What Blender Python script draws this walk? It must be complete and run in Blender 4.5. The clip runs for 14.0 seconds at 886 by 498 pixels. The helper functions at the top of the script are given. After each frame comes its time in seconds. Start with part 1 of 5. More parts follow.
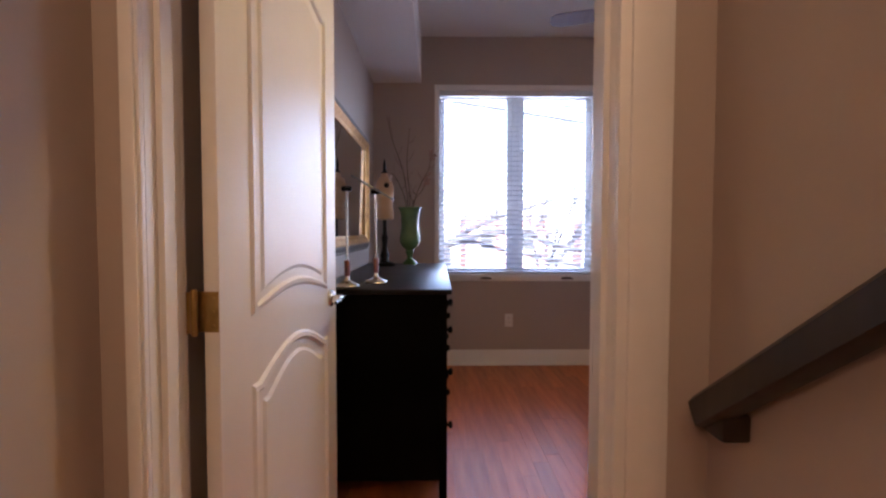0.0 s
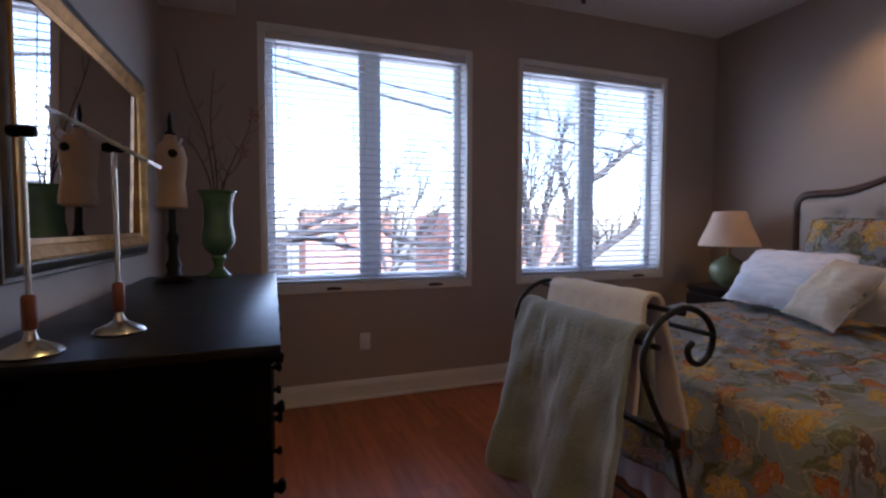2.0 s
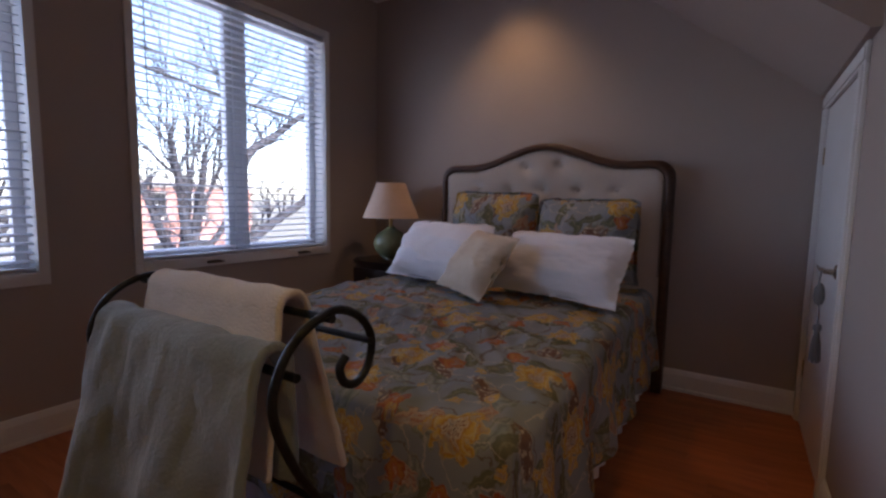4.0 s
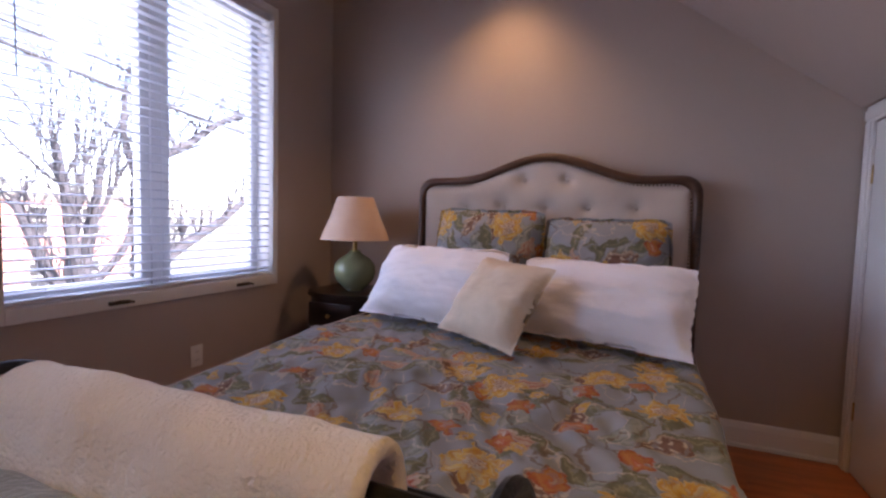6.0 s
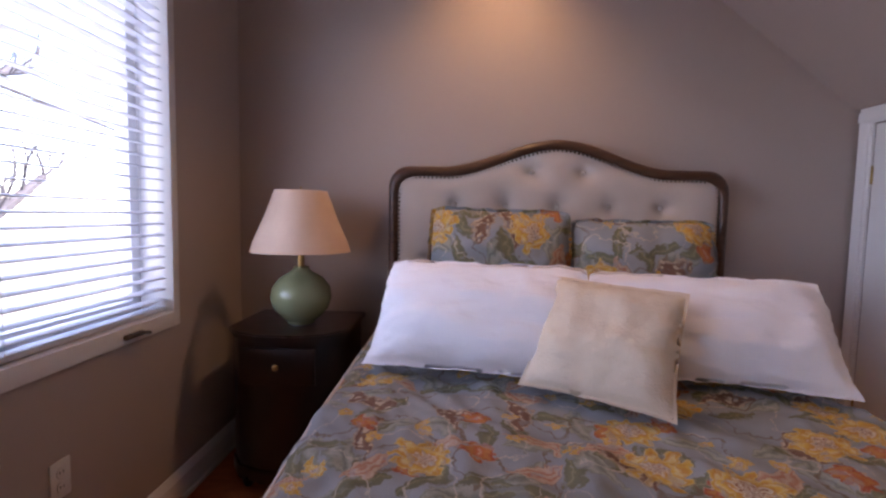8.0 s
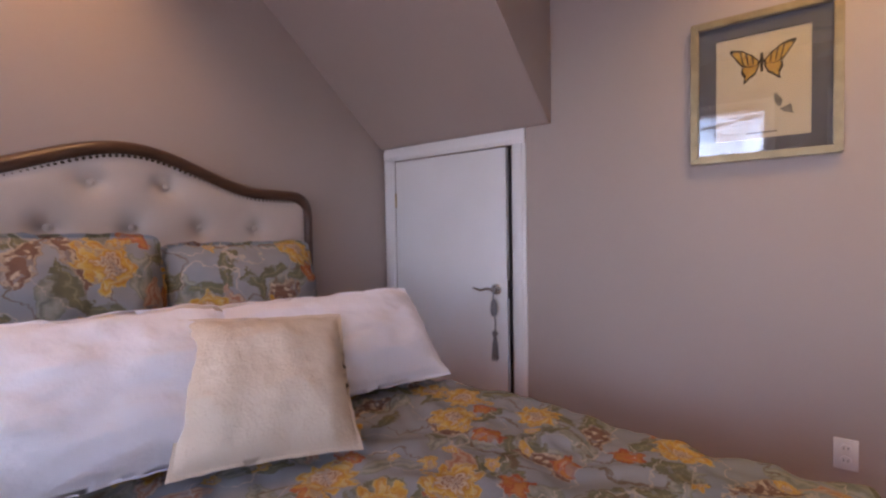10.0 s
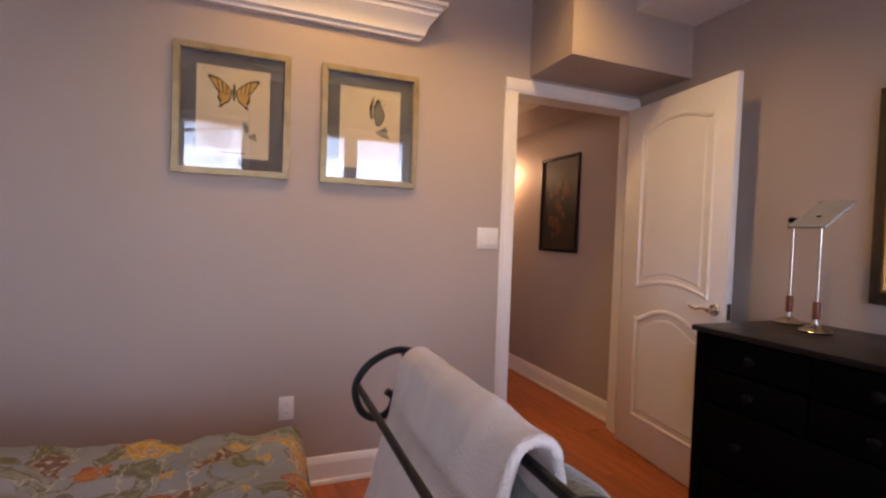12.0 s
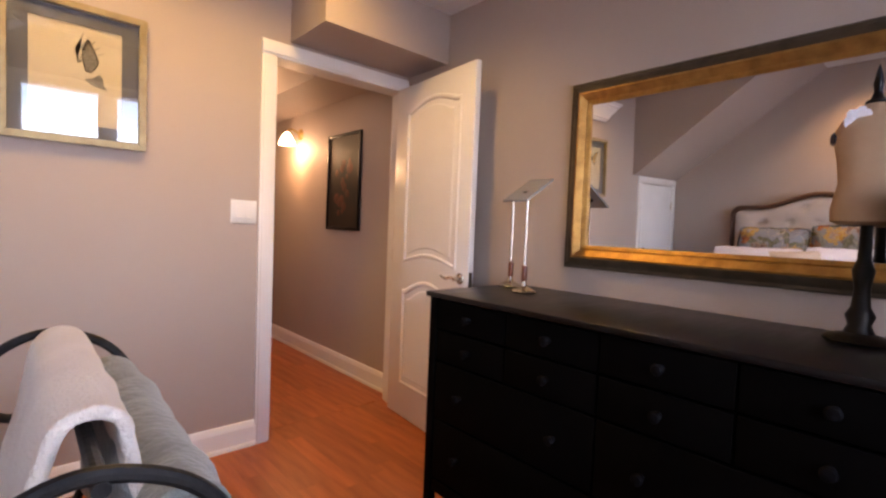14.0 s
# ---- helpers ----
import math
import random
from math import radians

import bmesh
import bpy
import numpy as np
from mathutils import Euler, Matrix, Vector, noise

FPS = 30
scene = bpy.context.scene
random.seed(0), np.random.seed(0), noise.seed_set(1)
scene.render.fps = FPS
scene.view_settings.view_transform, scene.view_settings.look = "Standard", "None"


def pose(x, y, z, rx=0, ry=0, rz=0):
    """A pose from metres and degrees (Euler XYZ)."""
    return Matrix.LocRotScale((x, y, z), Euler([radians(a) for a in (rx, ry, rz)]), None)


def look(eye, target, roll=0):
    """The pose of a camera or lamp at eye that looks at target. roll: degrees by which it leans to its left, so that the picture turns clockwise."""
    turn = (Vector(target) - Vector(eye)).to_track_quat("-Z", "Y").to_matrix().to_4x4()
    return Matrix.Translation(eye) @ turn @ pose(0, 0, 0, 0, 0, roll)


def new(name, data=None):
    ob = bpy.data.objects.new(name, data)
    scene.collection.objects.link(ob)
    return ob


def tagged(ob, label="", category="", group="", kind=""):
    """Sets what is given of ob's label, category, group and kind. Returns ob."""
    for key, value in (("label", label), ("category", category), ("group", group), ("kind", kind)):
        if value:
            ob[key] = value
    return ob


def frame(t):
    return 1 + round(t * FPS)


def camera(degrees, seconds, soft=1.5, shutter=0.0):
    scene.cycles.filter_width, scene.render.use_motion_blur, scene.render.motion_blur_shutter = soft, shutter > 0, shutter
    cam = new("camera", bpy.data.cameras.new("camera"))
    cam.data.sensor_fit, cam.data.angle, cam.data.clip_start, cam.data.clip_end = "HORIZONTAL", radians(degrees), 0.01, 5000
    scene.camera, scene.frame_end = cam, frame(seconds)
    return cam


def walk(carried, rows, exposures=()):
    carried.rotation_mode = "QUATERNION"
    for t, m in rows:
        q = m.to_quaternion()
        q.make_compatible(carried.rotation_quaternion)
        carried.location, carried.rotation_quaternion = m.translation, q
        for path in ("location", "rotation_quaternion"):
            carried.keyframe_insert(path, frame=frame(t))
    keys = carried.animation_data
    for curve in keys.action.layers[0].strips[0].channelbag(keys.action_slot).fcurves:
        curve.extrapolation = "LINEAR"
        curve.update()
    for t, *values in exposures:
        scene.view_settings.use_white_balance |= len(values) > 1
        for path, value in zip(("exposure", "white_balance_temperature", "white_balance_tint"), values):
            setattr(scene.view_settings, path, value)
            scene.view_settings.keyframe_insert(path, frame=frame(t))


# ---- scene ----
cam = camera(86.9, 14.0, soft=2.4)
PATH = [
    (0, (0.247, 0.46, 1.204), (0.273, 2.458, 1.125), 0.1),
    (0.5, (0.264, 0.815, 1.179), (0.276, 2.814, 1.134), 0.5),
    (1, (0.276, 1.058, 1.197), (0.332, 3.056, 1.139), 1.3),
    (1.5, (0.261, 1.221, 1.213), (0.571, 3.195, 1.132), 1.0),
    (2, (0.3, 1.402, 1.208), (0.982, 3.279, 1.107), 0.1),
    (2.5, (0.413, 1.578, 1.178), (1.459, 3.28, 1.067), 0.1),
    (3, (0.537, 1.684, 1.169), (1.894, 3.146, 1.03), 0.2),
    (3.5, (0.678, 1.732, 1.19), (2.259, 2.941, 0.996), 0.5),
    (6, (1.161, 2.448, 1.19), (3.002, 3.221, 1.067), 1.5),
    (6.5, (1.196, 2.724, 1.217), (3.12, 3.259, 1.101), 0.8),
    (7, (1.297, 3.022, 1.236), (3.248, 3.435, 1.092), 1.0),
    (9.5, (2.006, 3.698, 1.209), (3.644, 2.553, 1.137), -0.6),
    (10, (1.985, 3.700, 1.235), (3.166, 2.087, 1.175), -0.9),
    (10.5, (1.975, 3.702, 1.249), (2.673, 1.828, 1.204), 0.6),
    (11, (1.917, 3.776, 1.3), (2.182, 1.794, 1.248), 1.4),
    (11.5, (1.933, 3.797, 1.256), (1.671, 1.814, 1.231), 1.3),
    (12, (1.932, 3.831, 1.273), (1.207, 1.968, 1.215), 2.0),
    (12.5, (1.86, 3.884, 1.248), (0.829, 2.171, 1.195), 2.2),
    (13, (1.832, 3.933, 1.253), (0.574, 2.38, 1.175), 2.3),
    (13.5, (1.751, 3.964, 1.262), (0.387, 2.504, 1.162), 2.2),
    (14, (1.602, 3.977, 1.226), (0.263, 2.495, 1.133), 2.3),
]
# exposure follows the clip's camera, which darkens facing the windows and brightens after
EXPOSURES = [(0, 3.48, 5880, 23), (0.7, 3.2, 5780, 24), (1.5, 2.65, 5720, 19), (2.0, 2.35, 5700, 19), (3.0, 1.83, 5760, 22), (3.7, 1.87, 5850, 23), (5.8, 2.96, 6200, 31), (7.0, 3.04, 6220, 31), (9.3, 3.1, 6450, 33), (11, 3.0, 6720, 33), (12.5, 3.14, 7000, 32), (14, 3.62, 7100, 28)]
walk(cam, [(t, look(eye, target, roll)) for t, eye, target, roll in PATH], EXPOSURES)

# ---- light ----
world = bpy.data.worlds.new("world")
scene.world = world
world.use_nodes = True
sky = world.node_tree.nodes.new("ShaderNodeTexSky")
sky.sky_type, sky.sun_disc = "NISHITA", False
sky.sun_elevation, sky.sun_rotation = radians(42), radians(190)
world.node_tree.links.new(sky.outputs[0], world.node_tree.nodes["Background"].inputs[0])
world.node_tree.nodes["Background"].inputs[1].default_value = 0.15


def lamp(name, kind, m, energy, color, **more):
    data = bpy.data.lights.new(name, kind)
    data.energy, data.color = energy, color
    if kind == "AREA":
        data.shape, data.size, data.size_y = "RECTANGLE", more["size"], more["size_y"]
    if kind == "SPOT":
        data.spot_size, data.spot_blend = radians(more["cone"]), more["blend"]
    if kind in ("SPOT", "POINT"):
        data.shadow_soft_size = more["soft"]
    if kind == "SUN":
        data.angle = radians(more["angle"])
    ob = new(name, data)
    ob.matrix_world = m
    return ob


lamp("sun", "SUN", look((0, -20, 20), (2, 0, 0)), 3.6, (1, 0.95, 0.86), angle=0.6)
# daylight in the two window openings
for wx in (0.955, 2.8):
    lamp("window_daylight", "AREA", look((wx, 5.45, 1.25), (wx, 1.0, 2.60)), 8.4, (0.73, 0.81, 1.0), size=2.2, size_y=2.2)
# recessed downlight above the headboard, and lamps of the hall
lamp("downlight_lamp", "SPOT", look((3.72, 3.25, 2.84), (3.86, 3.25, 0)), 5.6, (1, 0.61, 0.26), cone=105, blend=0.9, soft=0.10)
lamp("downlight_lamp_b", "SPOT", look((1.60, 2.15, 2.84), (1.60, 1.2, 1.2)), 5.2, (1, 0.66, 0.17), cone=105, blend=0.9, soft=0.04)
lamp("downlight_lamp_c", "SPOT", look((0.72, 2.3, 2.84), (0.60, 2.0, 0)), 6.5, (1, 0.66, 0.17), cone=120, blend=0.9, soft=0.04)
lamp("sconce_lamp", "POINT", pose(-0.235, -0.29, 1.90), 1.1, (1, 0.62, 0.30), soft=0.04)
lamp("hall_lamp", "POINT", pose(0.42, -0.15, 2.30), 0.8, (1, 0.66, 0.36), soft=0.08)


# ---- materials ----
def material(name, color, rough=0.5, metal=0.0, second=None, scale=8.0, mix=0.5, bump=0.0, bump_scale=60.0, stretch=(1, 1, 1), random_value=0.0, spec=0.5, coat=0.0, sheen=0.0):
    m = bpy.data.materials.new(name)
    m.use_nodes = True
    nt = m.node_tree
    b = nt.nodes["Principled BSDF"]
    b.inputs["Roughness"].default_value, b.inputs["Metallic"].default_value = rough, metal
    b.inputs["Specular IOR Level"].default_value = spec
    b.inputs["Coat Weight"].default_value = coat
    b.inputs["Sheen Weight"].default_value = sheen
    tc = nt.nodes.new("ShaderNodeTexCoord")
    mp = nt.nodes.new("ShaderNodeMapping")
    mp.inputs["Scale"].default_value = stretch
    nt.links.new(tc.outputs["Object"], mp.inputs[0])
    n1 = nt.nodes.new("ShaderNodeTexNoise")
    n1.inputs["Scale"].default_value, n1.inputs["Detail"].default_value = scale, 6
    nt.links.new(mp.outputs[0], n1.inputs["Vector"])
    ramp = nt.nodes.new("ShaderNodeValToRGB")
    ramp.color_ramp.elements[0].position, ramp.color_ramp.elements[1].position = 0.35, 0.68
    sec = second or tuple(c * 0.9 for c in color)
    ramp.color_ramp.elements[0].color = (*color, 1)
    ramp.color_ramp.elements[1].color = (*[c + (s - c) * mix * 2 if mix < 0.5 else s for c, s in zip(color, sec)], 1)
    nt.links.new(n1.outputs[0], ramp.inputs[0])
    out = ramp.outputs[0]
    if random_value:
        info = nt.nodes.new("ShaderNodeObjectInfo")
        rng = nt.nodes.new("ShaderNodeMapRange")
        rng.inputs["To Min"].default_value, rng.inputs["To Max"].default_value = 1 - random_value, 1 + random_value
        nt.links.new(info.outputs["Random"], rng.inputs["Value"])
        hsv = nt.nodes.new("ShaderNodeHueSaturation")
        nt.links.new(rng.outputs[0], hsv.inputs["Value"])
        nt.links.new(out, hsv.inputs["Color"])
        out = hsv.outputs[0]
    nt.links.new(out, b.inputs["Base Color"])
    rr = nt.nodes.new("ShaderNodeMapRange")
    rr.inputs["To Min"].default_value, rr.inputs["To Max"].default_value = max(rough - 0.07, 0.02), min(rough + 0.07, 1)
    nt.links.new(n1.outputs[0], rr.inputs["Value"])
    nt.links.new(rr.outputs[0], b.inputs["Roughness"])
    if bump:
        n2 = nt.nodes.new("ShaderNodeTexNoise")
        n2.inputs["Scale"].default_value, n2.inputs["Detail"].default_value = bump_scale, 5
        nt.links.new(mp.outputs[0], n2.inputs["Vector"])
        bp = nt.nodes.new("ShaderNodeBump")
        bp.inputs["Strength"].default_value, bp.inputs["Distance"].default_value = bump, 0.01
        nt.links.new(n2.outputs[0], bp.inputs["Height"])
        nt.links.new(bp.outputs[0], b.inputs["Normal"])
    return m


def floral_material(name, size):
    """Printed cotton on metric UVs: slate ground, large yellow blooms with scalloped cream edges, red buds,
    olive leaves, brown paisleys with cream dots, thin stems. size scales the repeat."""
    m = material(name, (0.275, 0.285, 0.295), 0.9, second=(0.215, 0.228, 0.24), scale=3, bump=0.25, bump_scale=220, spec=0.15)
    nt = m.node_tree
    b = nt.nodes["Principled BSDF"]
    base = b.inputs["Base Color"].links[0].from_socket

    def node(kind, **sockets):
        nd = nt.nodes.new("ShaderNode" + kind)
        for k, v in sockets.items():
            nd.inputs[k.replace("_", " ")].default_value = v
        return nd

    def calc(op, a, c=0.0, d=0.0):
        nd = nt.nodes.new("ShaderNodeMath")
        nd.operation = op
        for k, v in enumerate((a, c, d)):
            if isinstance(v, (int, float)):
                nd.inputs[k].default_value = v
            else:
                nt.links.new(v, nd.inputs[k])
        return nd.outputs[0]

    def vec(op, a, c):
        nd = nt.nodes.new("ShaderNodeVectorMath")
        nd.operation = op
        for k, v in enumerate((a, c)):
            if isinstance(v, tuple):
                nd.inputs[k].default_value = v
            else:
                nt.links.new(v, nd.inputs[k])
        return nd.outputs[0]

    def paint(under, fac, color):
        mx = nt.nodes.new("ShaderNodeMix")
        mx.data_type = "RGBA"
        nt.links.new(fac, mx.inputs["Factor"])
        nt.links.new(under, mx.inputs["A"])
        if isinstance(color, tuple):
            mx.inputs["B"].default_value = (*color, 1)
        else:
            nt.links.new(color, mx.inputs["B"])
        return mx.outputs["Result"]

    def ramp(value, stops):
        r = nt.nodes.new("ShaderNodeValToRGB")
        while len(r.color_ramp.elements) < len(stops):
            r.color_ramp.elements.new(0.5)
        for e, (p, c) in zip(r.color_ramp.elements, stops):
            e.position, e.color = p, (*c, 1)
        nt.links.new(value, r.inputs[0])
        return r.outputs[0]

    def below(value, limit, soft):
        nd = node("MapRange", From_Min=limit, From_Max=limit - soft)
        nt.links.new(value, nd.inputs["Value"])
        return nd.outputs[0]

    uv = nt.nodes.new("ShaderNodeTexCoord").outputs["UV"]
    at = vec("MULTIPLY", uv, (1 / size, 1 / size, 0.0))
    wn = node("TexNoise", Scale=13.0, Detail=4.0, Roughness=0.6)
    nt.links.new(at, wn.inputs["Vector"])
    at = vec("ADD", at, vec("MULTIPLY", vec("SUBTRACT", wn.outputs["Color"], (0.5, 0.5, 0.5)), (0.105, 0.105, 0.0)))

    def cells(scale, seed, randomness=0.8):
        """Local coordinates turned by chance in each cell, and its random colour channels."""
        here = vec("ADD", at, (seed, seed * 1.7, 0.0))
        v = node("TexVoronoi", Scale=scale, Randomness=randomness)
        v.voronoi_dimensions = "2D"
        nt.links.new(here, v.inputs["Vector"])
        local = vec("SUBTRACT", here, v.outputs["Position"])
        sep = nt.nodes.new("ShaderNodeSeparateColor")
        nt.links.new(v.outputs["Color"], sep.inputs[0])
        rot = nt.nodes.new("ShaderNodeVectorRotate")
        rot.rotation_type = "Z_AXIS"
        nt.links.new(local, rot.inputs["Vector"])
        nt.links.new(calc("MULTIPLY", sep.outputs[0], 6.283), rot.inputs["Angle"])
        xyz = nt.nodes.new("ShaderNodeSeparateXYZ")
        nt.links.new(rot.outputs[0], xyz.inputs[0])
        return xyz.outputs[0], xyz.outputs[1], sep.outputs[1], sep.outputs[2]

    def bloom(under, scale, seed, radius, petals, stops, low, high):
        x, y, g, k = cells(scale, seed)
        ang = calc("ARCTAN2", y, x)
        r = calc("SQRT", calc("ADD", calc("MULTIPLY", x, x), calc("MULTIPLY", y, y)))
        lobe = calc("ABSOLUTE", calc("SINE", calc("MULTIPLY", ang, petals / 2)))
        rr = calc("DIVIDE", r, calc("MULTIPLY_ADD", lobe, 0.30 * radius, 0.72 * radius))
        rings = calc("ADD", rr, calc("MULTIPLY", calc("SINE", calc("MULTIPLY_ADD", ang, petals, calc("MULTIPLY", rr, 9.0))), 0.06))
        pick = calc("MULTIPLY", calc("GREATER_THAN", g, low), calc("LESS_THAN", g, high))
        return paint(under, calc("MULTIPLY", below(rr, 1.0, 0.06), pick), ramp(rings, stops))

    def leaf(under, scale, seed, length, width, stops, low, high, dots=None):
        x, y, g, k = cells(scale, seed)
        u = calc("DIVIDE", x, length)
        edge = calc("MULTIPLY", calc("SUBTRACT", 1.0, calc("MULTIPLY", u, u)), width)
        bend = calc("ADD", y, calc("MULTIPLY", calc("MULTIPLY", u, u), width * 0.9))
        v = calc("DIVIDE", calc("ABSOLUTE", bend), calc("MAXIMUM", edge, 0.0005))
        pick = calc("MULTIPLY", calc("GREATER_THAN", g, low), calc("LESS_THAN", g, high))
        pick = calc("MULTIPLY", pick, calc("LESS_THAN", calc("ABSOLUTE", u), 0.97))
        col = ramp(v, stops)
        if dots:
            d = node("TexVoronoi", Scale=dots, Randomness=0.5)
            d.voronoi_dimensions = "2D"
            nt.links.new(at, d.inputs["Vector"])
            col = paint(col, below(d.outputs["Distance"], 0.30, 0.16), (0.46, 0.37, 0.27))
        return paint(under, calc("MULTIPLY", below(v, 1.0, 0.12), pick), col)

    def stems(under, scale, color, width, seed):
        n = node("TexNoise", Scale=scale, Detail=0.5)
        nt.links.new(vec("ADD", at, (seed, seed, 0.0)), n.inputs["Vector"])
        return paint(under, calc("MULTIPLY", below(calc("ABSOLUTE", calc("SUBTRACT", n.outputs[0], 0.5)), width, width * 0.6), 0.8), color)

    olive = [(0.0, (0.26, 0.24, 0.15)), (0.14, (0.165, 0.155, 0.09)), (0.7, (0.135, 0.13, 0.085)), (1.0, (0.22, 0.22, 0.17))]
    grey = [(0.0, (0.16, 0.17, 0.14)), (0.5, (0.31, 0.31, 0.26)), (1.0, (0.15, 0.16, 0.12))]
    brown = [(0.0, (0.19, 0.11, 0.075)), (0.6, (0.15, 0.085, 0.06)), (0.8, (0.38, 0.30, 0.22)), (1.0, (0.14, 0.085, 0.055))]
    coral = [(0.0, (0.44, 0.34, 0.25)), (0.35, (0.34, 0.15, 0.09)), (0.75, (0.46, 0.35, 0.26)), (1.0, (0.24, 0.10, 0.06))]
    gold = [(0.0, (0.13, 0.05, 0.03)), (0.10, (0.54, 0.47, 0.37)), (0.20, (0.24, 0.11, 0.06)), (0.32, (0.54, 0.46, 0.34)), (0.44, (0.40, 0.20, 0.05)), (0.56, (0.53, 0.33, 0.06)), (0.66, (0.52, 0.41, 0.20)), (0.76, (0.42, 0.20, 0.04)), (0.87, (0.52, 0.33, 0.06)), (0.95, (0.46, 0.38, 0.26)), (1.0, (0.20, 0.12, 0.06))]
    red = [(0.0, (0.50, 0.38, 0.26)), (0.25, (0.40, 0.11, 0.05)), (0.6, (0.42, 0.19, 0.06)), (0.85, (0.30, 0.07, 0.035)), (1.0, (0.44, 0.34, 0.25))]
    col = leaf(base, 5.2, 4.4, 0.085, 0.038, grey, 0.0, 0.9)
    col = leaf(col, 6.0, 8.3, 0.080, 0.030, olive, 0.3, 0.8)
    col = stems(col, 5.0, (0.15, 0.10, 0.06), 0.011, 2.0)
    col = leaf(col, 6.5, 1.3, 0.070, 0.026, olive, 0.0, 0.55)
    col = leaf(col, 5.4, 9.2, 0.080, 0.030, coral, 0.0, 0.42)
    col = stems(col, 6.5, (0.46, 0.40, 0.33), 0.008, 7.0)
    col = leaf(col, 4.6, 6.1, 0.095, 0.036, brown, 0.0, 0.40, 34.0)
    col = bloom(col, 6.2, 3.7, 0.042, 5, red, 0.50, 0.86)
    col = bloom(col, 4.4, 0.0, 0.080, 9, gold, 0.0, 0.50)
    col = bloom(col, 8.5, 5.9, 0.024, 5, gold, 0.5, 0.85)
    wash = node("TexNoise", Scale=30.0, Detail=4.0)
    nt.links.new(at, wash.inputs["Vector"])
    col = paint(col, calc("MULTIPLY", calc("LESS_THAN", wash.outputs[0], 0.42), 0.45), base)
    nt.links.new(col, b.inputs["Base Color"])
    return m


WALL = material("taupe_wall_paint", (0.43, 0.357, 0.312), 0.62, second=(0.41, 0.34, 0.295), scale=1.3, bump=0.06, bump_scale=180)
CEIL = material("white_ceiling_paint", (0.74, 0.72, 0.70), 0.8, second=(0.71, 0.69, 0.67), scale=1.5, bump=0.05, bump_scale=150)
TRIM = material("white_gloss_paint", (0.80, 0.78, 0.76), 0.35, second=(0.76, 0.74, 0.71), scale=2.5, bump=0.03, bump_scale=90)
BLINDS = material("white_blind_slat", (0.62, 0.63, 0.66), 0.45, second=(0.58, 0.59, 0.62), scale=4)
VINYL = material("white_window_vinyl", (0.72, 0.72, 0.72), 0.4, second=(0.66, 0.66, 0.66), scale=3)
PLANK = material("cherry_floor_board", (0.43, 0.125, 0.036), 0.36, second=(0.31, 0.080, 0.024), scale=5, stretch=(6, 0.5, 1), bump=0.05, bump_scale=40, random_value=0.16, spec=0.4)
SUB = material("dark_subfloor", (0.16, 0.05, 0.02), 0.8)
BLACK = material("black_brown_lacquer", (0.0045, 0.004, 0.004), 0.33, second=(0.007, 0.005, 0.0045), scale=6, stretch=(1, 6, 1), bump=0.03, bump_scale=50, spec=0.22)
# same lacquer for the dresser body, shade painted in: darker, almost no gloss
BLACKSHADED = material("black_brown_lacquer_shaded", (0.0025, 0.0022, 0.0022), 0.5, second=(0.0035, 0.003, 0.0028), scale=6, stretch=(1, 6, 1), bump=0.03, bump_scale=50, spec=0.01)
IRON = material("black_wrought_iron", (0.014, 0.014, 0.016), 0.45, 0.6, second=(0.03, 0.03, 0.03), scale=30, bump=0.15, bump_scale=120)
KNOBBLK = material("black_knob_paint", (0.005, 0.005, 0.006), 0.6, spec=0.04)
CHROME = material("satin_nickel", (0.62, 0.58, 0.52), 0.25, 1.0, second=(0.5, 0.46, 0.40), scale=14)
BRASS = material("aged_brass", (0.50, 0.34, 0.13), 0.35, 1.0, second=(0.33, 0.21, 0.08), scale=20)
GOLD = material("antique_gold_leaf", (0.52, 0.28, 0.075), 0.40, 0.7, second=(0.33, 0.165, 0.045), scale=18, bump=0.2, bump_scale=60)
DARKGILT = material("dark_bronze_frame", (0.085, 0.062, 0.038), 0.45, 0.35, second=(0.05, 0.036, 0.022), scale=16, bump=0.2, bump_scale=60)
CHAMP = material("champagne_frame", (0.36, 0.28, 0.15), 0.42, 0.45, second=(0.25, 0.19, 0.10), scale=16, bump=0.1, bump_scale=60)
SLATE = material("slate_blue_mat_board", (0.13, 0.135, 0.145), 0.7, second=(0.10, 0.105, 0.115), scale=12)
CREAM = material("cream_print_paper", (0.66, 0.58, 0.42), 0.8, second=(0.60, 0.51, 0.35), scale=9)
INK = material("dark_brown_ink", (0.03, 0.022, 0.016), 0.8)
WING = material("yellow_wing_ink", (0.62, 0.40, 0.09), 0.8, second=(0.48, 0.26, 0.05), scale=40)
GREYINK = material("grey_wing_ink", (0.25, 0.24, 0.20), 0.8, second=(0.12, 0.11, 0.09), scale=50)
WOOD = material("dark_walnut", (0.085, 0.040, 0.022), 0.4, second=(0.05, 0.022, 0.012), scale=8, stretch=(1, 1, 6), bump=0.1, bump_scale=40)
REDWOOD = material("dark_mahogany", (0.022, 0.008, 0.006), 0.3, second=(0.014, 0.006, 0.005), scale=8, stretch=(5, 1, 1), bump=0.06, bump_scale=40)
TURNED = material("reddish_turned_wood", (0.20, 0.06, 0.03), 0.35, second=(0.12, 0.035, 0.018), scale=20)
LINEN = material("oatmeal_linen", (0.56, 0.48, 0.41), 0.9, second=(0.51, 0.43, 0.365), scale=5, bump=0.35, bump_scale=400, spec=0.1, sheen=0.2)
NAIL = material("bronze_nailhead", (0.10, 0.07, 0.045), 0.35, 0.9)
